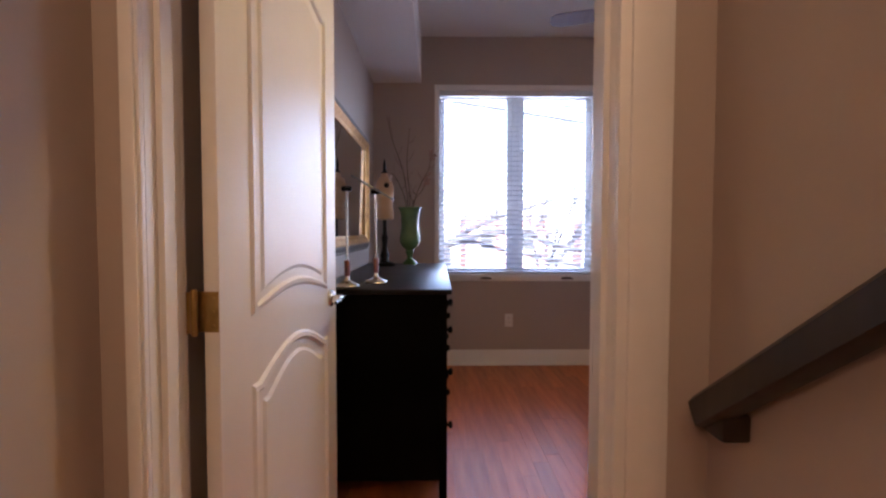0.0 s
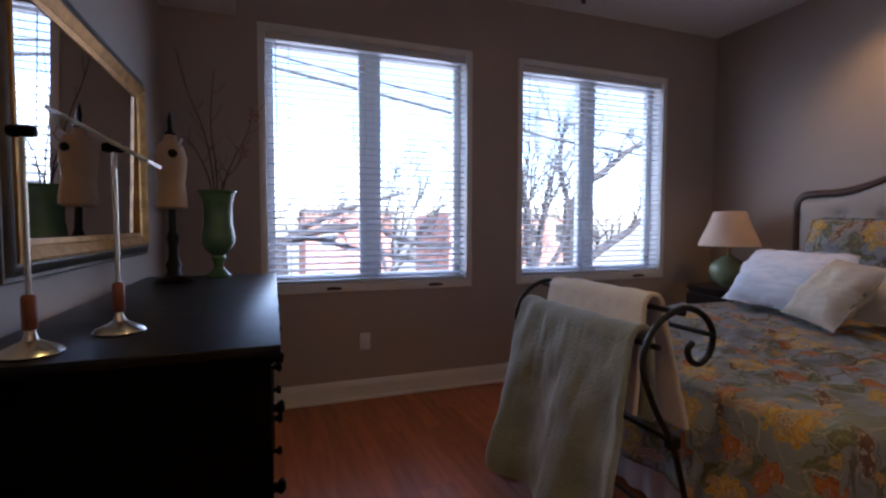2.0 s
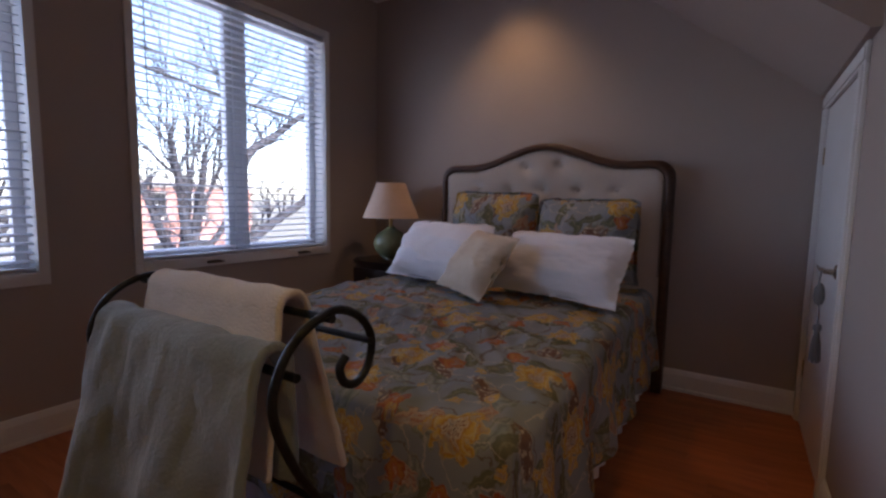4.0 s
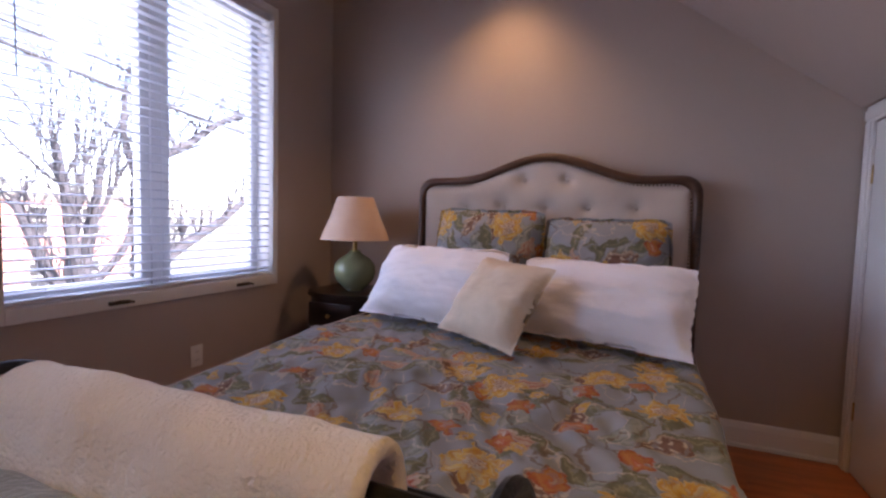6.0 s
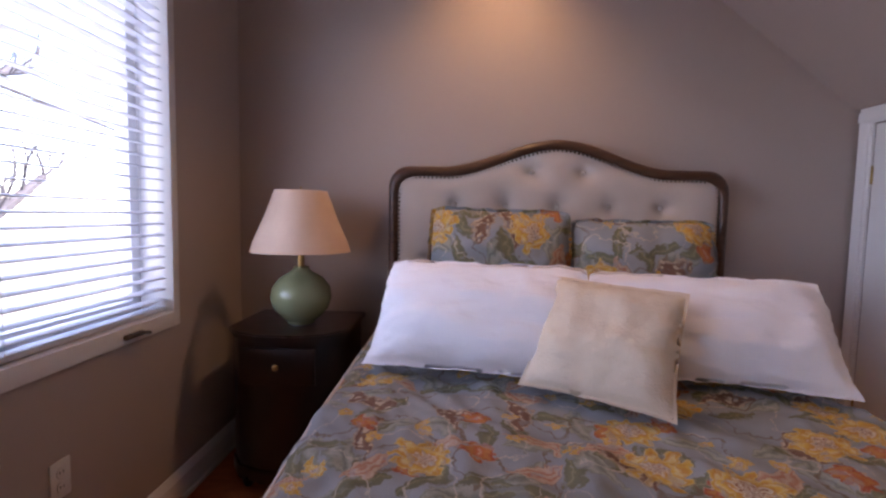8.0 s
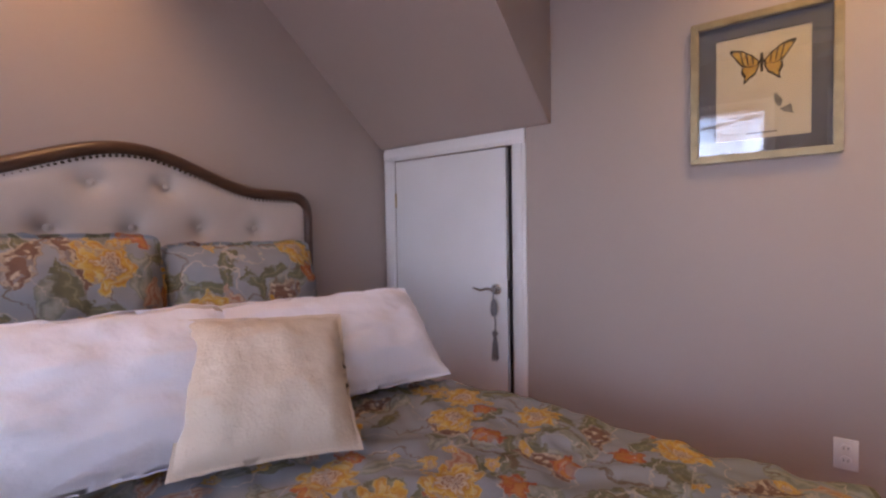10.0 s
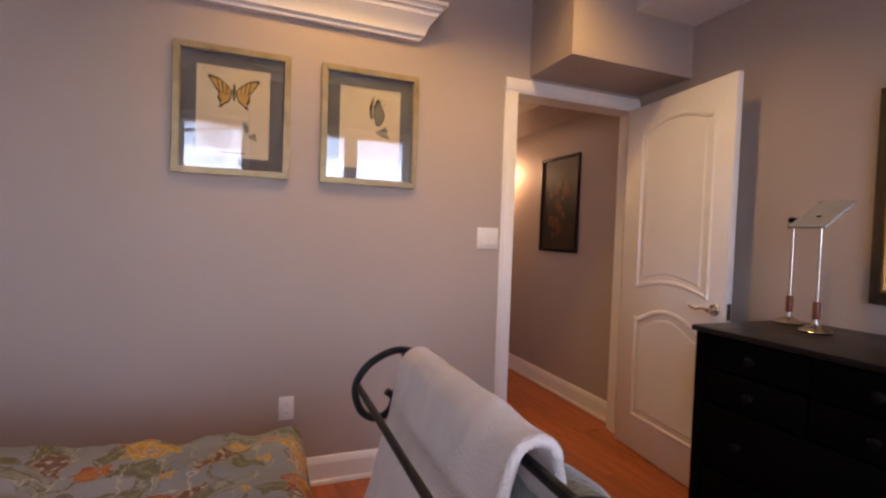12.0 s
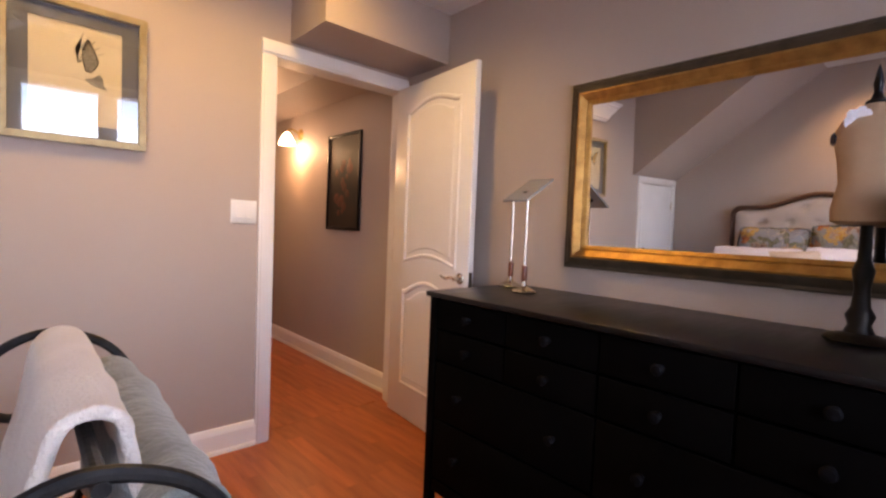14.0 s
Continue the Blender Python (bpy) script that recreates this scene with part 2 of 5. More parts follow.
WHITE = material("white_linen_cotton", (0.88, 0.86, 0.88), 0.9, second=(0.84, 0.82, 0.85), scale=6, bump=0.3, bump_scale=45, spec=0.1, sheen=0.15)
CUSHION = material("ecru_cotton_slub", (0.70, 0.58, 0.44), 0.9, second=(0.63, 0.51, 0.38), scale=9, bump=0.35, bump_scale=120, spec=0.1)
FLANGE = material("tan_cotton_flange", (0.60, 0.46, 0.27), 0.9, second=(0.52, 0.39, 0.22), scale=12, bump=0.25, bump_scale=150, spec=0.1)
TOWEL = material("cream_fleece", (0.74, 0.66, 0.58), 0.95, second=(0.68, 0.60, 0.53), scale=14, bump=0.6, bump_scale=160, spec=0.05, sheen=0.4)
BLANKET = material("sage_grey_plush", (0.26, 0.28, 0.265), 0.9, second=(0.18, 0.20, 0.19), scale=4, bump=0.5, bump_scale=90, spec=0.1, sheen=0.4)
FLORAL = floral_material("floral_print_cotton", 1.0)
FLORAL2 = floral_material("floral_print_sham", 1.25)
SHADE = material("pleated_peach_shade", (0.72, 0.53, 0.40), 0.85, second=(0.66, 0.47, 0.35), scale=6, bump=0.2, bump_scale=140)
CELADON = material("celadon_glaze", (0.32, 0.36, 0.20), 0.2, second=(0.25, 0.29, 0.155), scale=4, bump=0.03, bump_scale=20, coat=0.4)
GREENVASE = material("green_ceramic_glaze", (0.10, 0.20, 0.09), 0.2, second=(0.055, 0.12, 0.05), scale=7, bump=0.05, bump_scale=30, coat=0.4)
TWIG = material("dry_twig", (0.11, 0.07, 0.05), 0.8, second=(0.07, 0.045, 0.03), scale=30)
BLOSSOM = material("dusty_pink_dried_petals", (0.36, 0.22, 0.19), 0.9)
TORSO = material("tan_torso_fabric", (0.50, 0.33, 0.20), 0.8, second=(0.44, 0.28, 0.16), scale=10, bump=0.1, bump_scale=150)
PLASTIC = material("white_switch_plastic", (0.78, 0.77, 0.75), 0.35)
SLOT = material("dark_slot", (0.03, 0.03, 0.03), 0.5)
TASSEL = material("grey_silk_tassel", (0.22, 0.22, 0.23), 0.7, second=(0.12, 0.12, 0.13), scale=60, stretch=(8, 8, 1))
PAINTING = material("dark_still_life_paint", (0.012, 0.010, 0.008), 0.5, second=(0.03, 0.016, 0.010), scale=5)
FRUIT = material("still_life_red_paint", (0.14, 0.035, 0.018), 0.55, second=(0.07, 0.04, 0.02), scale=25)
RAIL = material("dark_stained_handrail", (0.020, 0.009, 0.006), 0.4, second=(0.012, 0.006, 0.004), scale=8, stretch=(1, 6, 1))
FANBLADE = material("pale_blue_grey_fan_blade", (0.30, 0.33, 0.40), 0.3, second=(0.25, 0.28, 0.35), scale=6)
FANWOOD = material("mauve_fan_blade", (0.26, 0.24, 0.30), 0.35, second=(0.2, 0.19, 0.25), scale=6, stretch=(4, 1, 1))
BARK = material("grey_bark", (0.065, 0.062, 0.068), 0.9, second=(0.04, 0.038, 0.042), scale=9, bump=0.5, bump_scale=20)
BRICK = material("red_house_brick", (0.45, 0.24, 0.19), 0.85, second=(0.38, 0.19, 0.15), scale=6, bump=0.3, bump_scale=30)
STONE = material("pale_stone_trim", (0.50, 0.47, 0.43), 0.8, second=(0.42, 0.40, 0.37), scale=4)
ROOF = material("grey_roof_shingle", (0.12, 0.115, 0.12), 0.85, second=(0.08, 0.08, 0.085), scale=10)
GRASS = material("winter_lawn", (0.20, 0.19, 0.15), 0.95, second=(0.24, 0.22, 0.18), scale=0.6, bump=0.4, bump_scale=8)
CABLE = material("black_cable_rubber", (0.05, 0.05, 0.055), 0.6)


def glass_material(name, rough=0.0, tint=(1, 1, 1), gloss=1.0):
    m = bpy.data.materials.new(name)
    m.use_nodes = True
    nt = m.node_tree
    nt.nodes.remove(nt.nodes["Principled BSDF"])
    t, g, mx, f = (nt.nodes.new("ShaderNode" + k) for k in ("BsdfTransparent", "BsdfGlossy", "MixShader", "LayerWeight"))
    t.inputs[0].default_value = (*tint, 1)
    g.inputs["Roughness"].default_value = rough
    f.inputs["Blend"].default_value = 0.5
    pw, ml = nt.nodes.new("ShaderNodeMath"), nt.nodes.new("ShaderNodeMath")
    pw.operation, ml.operation = "POWER", "MULTIPLY_ADD"
    pw.inputs[1].default_value, ml.inputs[1].default_value, ml.inputs[2].default_value = 4.5, 0.7 * gloss, 0.04 * gloss
    nt.links.new(f.outputs["Facing"], pw.inputs[0])
    nt.links.new(pw.outputs[0], ml.inputs[0])
    nt.links.new(ml.outputs[0], mx.inputs[0])
    nt.links.new(t.outputs[0], mx.inputs[1])
    nt.links.new(g.outputs[0], mx.inputs[2])
    nt.links.new(mx.outputs[0], nt.nodes["Material Output"].inputs[0])
    return m


def glow_material(name, color, strength):
    m = material(name, color, 0.5)
    b = m.node_tree.nodes["Principled BSDF"]
    b.inputs["Emission Color"].default_value, b.inputs["Emission Strength"].default_value = (*color, 1), strength
    return m


GLASS = glass_material("window_glass", 0.0, (0.97, 0.98, 0.98))
PICGLASS = glass_material("picture_glass", 0.0, (0.97, 0.97, 0.97), 2.4)
PLATE = material("pale_frosted_glass_plate", (0.50, 0.52, 0.55), 0.2, second=(0.45, 0.47, 0.50), scale=5)
PLATE.node_tree.nodes["Principled BSDF"].inputs["Transmission Weight"].default_value = 0.6
MIRROR = material("silver_mirror", (0.86, 0.86, 0.86), 0.02, 1.0)
MIRROR.node_tree.nodes["Principled BSDF"].inputs["Roughness"].default_value = 0.01
for link in list(MIRROR.node_tree.nodes["Principled BSDF"].inputs["Roughness"].links) + list(MIRROR.node_tree.nodes["Principled BSDF"].inputs["Base Color"].links):
    MIRROR.node_tree.links.remove(link)
MIRROR.node_tree.nodes["Principled BSDF"].inputs["Base Color"].default_value = (0.86, 0.86, 0.86, 1)
LITGLASS = glow_material("lit_frosted_glass", (1.0, 0.72, 0.42), 1.3)
LENS = glow_material("lit_downlight_lens", (1.0, 0.72, 0.45), 0.7)


# ---- mesh helpers ----
def box(bm, x0, x1, y0, y1, z0, z1, bevel=0.0):
    r = bmesh.ops.create_cube(bm, size=1.0, matrix=Matrix.LocRotScale(((x0 + x1) / 2, (y0 + y1) / 2, (z0 + z1) / 2), None, (abs(x1 - x0), abs(y1 - y0), abs(z1 - z0))))
    if bevel:
        es = list({e for v in r["verts"] for e in v.link_edges})
        bmesh.ops.bevel(bm, geom=es, offset=bevel, segments=2, affect="EDGES", profile=0.5)
    return bm


def prism(bm, poly, axis, a, b):
    """poly: (u, v) points; extruded along the axis from a to b. x: (y, z); y: (x, z); z: (x, y)."""
    def put(u, v, w):
        return {"x": (w, u, v), "y": (u, w, v), "z": (u, v, w)}[axis]
    lo = [bm.verts.new(put(u, v, a)) for u, v in poly]
    hi = [bm.verts.new(put(u, v, b)) for u, v in poly]
    n = len(poly)
    for i in range(n):
        bm.faces.new((lo[i], lo[(i + 1) % n], hi[(i + 1) % n], hi[i]))
    bm.faces.new(lo[::-1])
    bm.faces.new(hi)
    bmesh.ops.recalc_face_normals(bm, faces=bm.faces)
    return bm


def lathe(bm, profile, n=24, at=(0, 0, 0), turn=None):
    """profile: (radius, height) from bottom to top, turned about z."""
    rings = []
    for r, z in profile:
        ring = []
        for i in range(n):
            a = 2 * math.pi * i / n
            p = Vector((r * math.cos(a), r * math.sin(a), z))
            if turn:
                p = turn @ p
            ring.append(bm.verts.new(p + Vector(at)))
        rings.append(ring)
    for a, b in zip(rings, rings[1:]):
        for i in range(n):
            bm.faces.new((a[i], a[(i + 1) % n], b[(i + 1) % n], b[i]))
    if profile[0][0] > 1e-4:
        bm.faces.new(rings[0][::-1])
    if profile[-1][0] > 1e-4:
        bm.faces.new(rings[-1])
    return bm


def tube(bm, pts, r, n=8, taper=None):
    pts = [Vector(p) for p in pts]
    rings, side = [], None
    for i, p in enumerate(pts):
        d = (pts[min(i + 1, len(pts) - 1)] - pts[max(i - 1, 0)]).normalized()
        if side is None:
            side = d.cross(Vector((0.31, 0.17, 0.93))).normalized()
        side = (side - d * side.dot(d)).normalized()
        up = d.cross(side)
        rad = r if taper is None else r + (taper - r) * i / (len(pts) - 1)
        rings.append([bm.verts.new(p + (side * math.cos(a) + up * math.sin(a)) * rad) for a in (2 * math.pi * k / n for k in range(n))])
    for a, b in zip(rings, rings[1:]):
        for k in range(n):
            bm.faces.new((a[k], a[(k + 1) % n], b[(k + 1) % n], b[k]))
    bm.faces.new(rings[0][::-1])
    bm.faces.new(rings[-1])
    return bm


def smooth_path(pts, per=6):
    """Catmull-Rom through the points."""
    pts = [Vector(p) for p in pts]
    out = []
    for i in range(len(pts) - 1):
        p0, p1, p2, p3 = pts[max(i - 1, 0)], pts[i], pts[i + 1], pts[min(i + 2, len(pts) - 1)]
        for k in range(per):
            t = k / per
            out.append(0.5 * ((2 * p1) + (p2 - p0) * t + (2 * p0 - 5 * p1 + 4 * p2 - p3) * t * t + (3 * p1 - p0 - 3 * p2 + p3) * t ** 3))
    return out + [pts[-1]]


def grid_mesh(bm, fn, nu, nv):
    vs = [[bm.verts.new(fn(i / nu, j / nv)) for j in range(nv + 1)] for i in range(nu + 1)]
    for i in range(nu):
        for j in range(nv):
            bm.faces.new((vs[i][j], vs[i + 1][j], vs[i + 1][j + 1], vs[i][j + 1]))
    return bm


def lay_uv(bm, fn, nu, nv):
    """A grid as grid_mesh builds it, with UVs from fn(u, v) in metres."""
    uv = bm.loops.layers.uv.verify()
    bm.faces.ensure_lookup_table()
    for i in range(nu):
        for j in range(nv):
            f = bm.faces[i * nv + j]
            for loop, (a, c) in zip(f.loops, ((i, j), (i + 1, j), (i + 1, j + 1), (i, j + 1))):
                loop[uv].uv = fn(a / nu, c / nv)
    return bm


def mesh_of(name, bm, mat, flat=False, angle=35):
    me = bpy.data.meshes.new(name)
    bm.to_mesh(me)
    bm.free()
    for m in (mat if isinstance(mat, (list, tuple)) else [mat]):
        me.materials.append(m)
    if not flat:
        me.shade_smooth()
        me.set_sharp_from_angle(angle=radians(angle))
    return me


def thing(name, label, category, m=None, group="", kind=""):
    ob = new(name)
    ob.empty_display_size = 0.1
    ob.matrix_world = m or Matrix()
    return tagged(ob, label, category, group, kind)


def part(name, bm, mat, parent, label="", flat=False, angle=35):
    ob = new(name, mesh_of(name, bm, mat, flat, angle))
    ob.parent = parent
    if label:
        ob["label"] = label
    return ob


def solo(name, bm, mat, label, category, kind="", group="", m=None, flat=False, angle=35):
    ob = new(name, mesh_of(name, bm, mat, flat, angle))
    if m:
        ob.matrix_world = m
    return tagged(ob, label, category, group, kind)


def B():
    return bmesh.new()
# ---- structure ----
XL, XR, YB, YW, H = -0.31, 4.10, 1.445, 4.61, 2.895
HX0, HX1, HY0 = -0.375, 0.76, -2.6          # hall
WINDOWS = ((0.225, 1.69), (2.07, 3.525))
WZ0, WZ1 = 0.755, 2.478
DX0, DX1, DZ = -0.297, 0.589, 2.115         # door opening
SX0, SX1, SZ = 3.165, 4.005, 1.71          # low door opening


def structure(name, bm, mat, label, category="wall", flat=True):
    return solo(name, bm, mat, label, category, kind="structure", flat=flat)


floor = structure("floor", box(box(B(), XL - 0.1, XR + 0.1, YB - 0.94, YW + 0.1, -0.12, -0.0145), HX0 - 0.1, HX1 + 0.1, HY0 - 0.05, YB - 0.941, -0.12, -0.0145), SUB, "orange cherry hardwood floor of narrow boards", "floor")

bm = B()
y0, y1 = YW, YW + 0.22
box(bm, XL - 0.15, WINDOWS[0][0], y0, y1, 0, H)
box(bm, WINDOWS[0][1], WINDOWS[1][0], y0, y1, 0, H)
box(bm, WINDOWS[1][1], XR + 0.15, y0, y1, 0, H)
for a, b in WINDOWS:
    box(bm, a, b, y0, y1, 0, WZ0)
    box(bm, a, b, y0, y1, WZ1, H)
structure("wall_north", bm, WALL, "taupe painted wall with two windows")
structure("wall_east", box(B(), XR, XR + 0.15, YB - 0.9, YW, 0, H), WALL, "taupe painted wall behind the bed")
structure("wall_west", box(B(), XL - 0.15, XL, YB, YW, 0, H), WALL, "taupe painted wall behind the dresser")
bm = B()
box(bm, XL - 0.15, DX0, YB - 0.12, YB, 0, H)
box(bm, DX0, DX1, YB - 0.12, YB, DZ, H)
box(bm, DX1, SX0, YB - 0.12, YB, 0, H)
box(bm, SX0, SX1, YB - 0.12, YB, SZ, H)
box(bm, SX1, XR, YB - 0.12, YB, 0, H)
structure("wall_south", bm, WALL, "taupe painted wall with the room door and a low door")
# closet behind the low door
structure("closet_wall", box(B(), 2.9, XR, YB - 0.95, YB - 0.90, 0, H), WALL, "plain back wall of the low closet")
structure("closet_side_wall", box(B(), 2.85, 2.9, YB - 0.95, YB - 0.12, 0, H), WALL, "plain side wall of the low closet")
# hall
structure("hall_wall_west", box(B(), HX0 - 0.12, HX0, HY0, YB - 0.12, 0, 2.5), WALL, "tan painted hall wall with a painting and a sconce")
structure("hall_wall_east", box(B(), HX1, HX1 + 0.12, HY0, YB - 0.12, 0, 2.5), WALL, "tan painted hall wall with a handrail")
structure("hall_wall_south", box(B(), HX0 - 0.12, HX1 + 0.12, HY0 - 0.1, HY0, 0, 2.5), WALL, "plain end wall of the hall")
structure("hall_ceiling", box(B(), HX0 - 0.12, HX1 + 0.12, HY0 - 0.1, YB - 0.12, 2.5, 2.6), CEIL, "white hall ceiling", "ceiling")
structure("hall_soffit", box(box(B(), HX0, 0.07, HY0, 0.999, 2.24, 2.499), HX0, HX1, 1.0, YB - 0.121, 2.24, 2.499), WALL, "tan boxed soffit along the hall ceiling", "soffit")
structure("ceiling", box(B(), XL - 0.15, XR + 0.15, YB - 0.95, YW + 0.22, H, H + 0.15), CEIL, "white painted flat ceiling", "ceiling")
structure("soffit_west", box(B(), XL, 0.107, YB + 0.40, YW, 2.494, H), CEIL, "white boxed soffit along the ceiling", "soffit")
structure("soffit_over_door", box(B(), XL, 0.502, YB, YB + 0.398, 2.206, H), WALL, "taupe boxed soffit above the room door", "soffit")
bm = prism(B(), [(YB, 1.792), (YB + 0.03, 1.792), (YB + 0.03 + (H - 1.792) / 0.76, H), (YB, H)], "x", 2.945, XR)
structure("stair_bulkhead", bm, WALL, "taupe sloping underside of a staircase above the low door", "bulkhead")


def baseboard(name, runs, label):
    """Runs of (x0, y0, x1, y1, nx, ny): a moulded board against the wall, facing (nx, ny)."""
    base = thing(name, label, "baseboard", kind="structure")
    for x0, y0, x1, y1, nx, ny in runs:
        b = B()
        prof = [(0, 0), (0.024, 0), (0.024, 0.016), (0.016, 0.024), (0.016, 0.104), (0.011, 0.122), (0.006, 0.135), (0, 0.138)]
        lo = [b.verts.new((x0 + nx * u, y0 + ny * u, v)) for u, v in prof]
        hi = [b.verts.new((x1 + nx * u, y1 + ny * u, v)) for u, v in prof]
        n = len(prof)
        for i in range(n):
            b.faces.new((lo[i], lo[(i + 1) % n], hi[(i + 1) % n], hi[i]))
        b.faces.new(lo)
        b.faces.new(hi[::-1])
        bmesh.ops.recalc_face_normals(b, faces=b.faces)
        part("board", b, TRIM, base, flat=True)


baseboard("baseboard", [(XL + 0.025, YW, XR - 0.025, YW, 0, -1), (XR, YB + 0.002, XR, YW - 0.001, -1, 0), (XL, YB + 0.03, XL, YW - 0.026, 1, 0), (0.655, YB, 3.08, YB, 0, 1)], "white moulded wooden baseboard round the room")
baseboard("hall_baseboard", [(HX0, HY0, HX0, YB - 0.145, 1, 0), (HX1, HY0, HX1, YB - 0.125, -1, 0)], "white moulded wooden baseboard along the hall")


def casing(name, x0, x1, top, w, y, side, label, wl=None):
    """Door trim round an opening: two stiles and a head, stepped."""
    trim = thing(name, label, "door trim", kind="structure")
    wl = wl or w

    def strip(a, b, c, d):
        bb = B()
        ya, yb, yc = y, y + side * 0.014, y + side * 0.022
        box(bb, a, b, min(ya, yb), max(ya, yb), c, d, 0.002)
        if b - a < d - c:
            e, f = (a + min(0.02, (b - a) * 0.2), b - min(0.012, (b - a) * 0.15))
            box(bb, e, f, min(yb, yc), max(yb, yc), c, d, 0.002)
        else:
            box(bb, a, b, min(yb, yc), max(yb, yc), c + 0.012, d - 0.02, 0.002)
        return bb
    part("stile", strip(x0 - wl, x0, 0, top), TRIM, trim)
    part("stile", strip(x1, x1 + w, 0, top), TRIM, trim)
    part("head", strip(x0 - wl, x1 + w, top + 0.001, top + w), TRIM, trim)
    return trim


casing("trim_room_door", DX0 + 0.012, DX1 - 0.012, DZ - 0.012, 0.082, YB, 1, "white painted door casing on the bedroom side", 0.024)
casing("trim_hall_side", DX0 + 0.012, DX1 - 0.012, DZ - 0.012, 0.100, YB - 0.12, -1, "white painted door casing on the hall side", 0.036)
jamb = thing("door_jamb", "white painted door jamb lining the opening", "door jamb", kind="structure")
part("jamb_side", box(B(), DX0, DX0 + 0.012, YB - 0.12, YB, 0, DZ), TRIM, jamb)
s = part("jamb_side", box(B(), DX1 - 0.012, DX1, YB - 0.12, YB, 0, DZ), TRIM, jamb)
part("strike_plate", box(B(), DX1 - 0.0145, DX1 - 0.0125, YB - 0.045, YB - 0.015, 0.90, 0.99, 0.0008), DARKGILT, jamb, "dark metal strike plate")
part("jamb_head", box(B(), DX0 + 0.012, DX1 - 0.012, YB - 0.12, YB, DZ - 0.012, DZ), TRIM, jamb)
for a, b in ((DX0 + 0.012, DX0 + 0.024), (DX1 - 0.024, DX1 - 0.012)):
    part("door_stop", box(B(), a, b, YB - 0.085, YB - 0.045, 0, DZ - 0.012), TRIM, jamb)
casing("trim_low_door", SX0, SX1, SZ, 0.080, YB, 1, "white painted casing of the low door")


def arch_panel(bm, w0, w1, z0, z1, rise, face, out, foot=0.0):
    """Raised moulding of a door panel with an arched top, in the (y, z) plane at x = face."""
    def outline(inset):
        pts = [(w0 + inset + (w1 - w0 - 2 * inset) * i / 12, z0 + inset + foot * math.sin(math.pi * i / 12)) for i in range(13)]
        n = 16
        for i in range(n + 1):
            u = i / n
            y = w1 - inset + (w0 - w1 + 2 * inset) * u
            s = math.sin(math.pi * min(max((u - 0.06) / 0.88, 0), 1))
            pts.append((y, z1 - rise - inset + rise * s ** 1.0))
        return pts
    levels = [(0, 0), (0.008, 0.007), (0.020, 0.008), (0.032, -0.004), (0.050, -0.002), (0.064, 0.005)]
    loops = [[bm.verts.new((face + out * d, y, z)) for y, z in outline(i)] for i, d in levels]
    for a, b in zip(loops, loops[1:]):
        n = len(a)
        for i in range(n):
            bm.faces.new((a[i], a[(i + 1) % n], b[(i + 1) % n], b[i]))
    bm.faces.new(loops[-1])


def lever(parent, x, y, z, out, along, mat):
    """Rosette and lever on a door leaf in its own frame: stands out along x, the lever runs along y."""
    h = part("handle", lathe(B(), [(0.031, 0), (0.031, 0.004), (0.026, 0.010), (0.012, 0.013), (0.011, 0.045), (0, 0.046)], 20, (x, y, z), Euler((0, radians(90) * out, 0)).to_matrix()), mat, parent, "satin nickel lever handle")
    b = B()
    tube(b, smooth_path([(x + out * 0.042, y - along * 0.012, z), (x + out * 0.046, y + along * 0.03, z + 0.006), (x + out * 0.046, y + along * 0.075, z - 0.004), (x + out * 0.050, y + along * 0.112, z + 0.008)]), 0.0085, 10, 0.006)
    lv = part("lever", b, mat, h)
    return h


# room door, hinged on the west jamb, open to the west wall
DW = 0.79
door = thing("door_1", "white moulded two-panel arched door standing open", "door", pose(DX0 + 0.042, YB + 0.024, 0.008, 0, 0, -5.8), kind="structure")
part("leaf", box(B(), 0.0, 0.035, 0, DW, 0, 2.09, 0.002), TRIM, door)
bm = B()
arch_panel(bm, 0.135, DW - 0.105, 0.985, 1.985, 0.050, 0.0352, 1, 0.045)
part("upper_panel", bm, TRIM, door, angle=20)
bm = B()
arch_panel(bm, 0.135, DW - 0.105, 0.20, 0.890, 0.075, 0.0352, 1)
part("lower_panel", bm, TRIM, door, angle=20)
lever(door, 0.035, DW - 0.065, 0.945, 1, -1, CHROME)
lever(door, 0.0, DW - 0.065, 0.945, -1, -1, CHROME)
part("latch_plate", box(B(), 0.006, 0.029, DW, DW + 0.0015, 0.905, 0.985, 0.0006), DARKGILT, door, "dark metal latch plate")
for hz in (0.28, 1.02, 1.86):
    b = B()
    lathe(b, [(0.0, -0.052), (0.006, -0.050), (0.0075, -0.044), (0.0075, 0.044), (0.006, 0.050), (0, 0.052)], 10, (-0.012, -0.016, hz))
    box(b, -0.030, -0.006, -0.0195, -0.0175, hz - 0.044, hz + 0.044)
    box(b, -0.012, 0.034, -0.0018, -0.0002, hz - 0.044, hz + 0.044)
    for sz in (-0.03, 0.0, 0.03):
        lathe(b, [(0.0045, 0), (0.003, 0.0012), (0, 0.0013)], 8, (0.022, -0.0018, hz + sz), Euler((radians(90), 0, 0)).to_matrix())
    part("hinge", b, BRASS, door, "aged brass butt hinge")

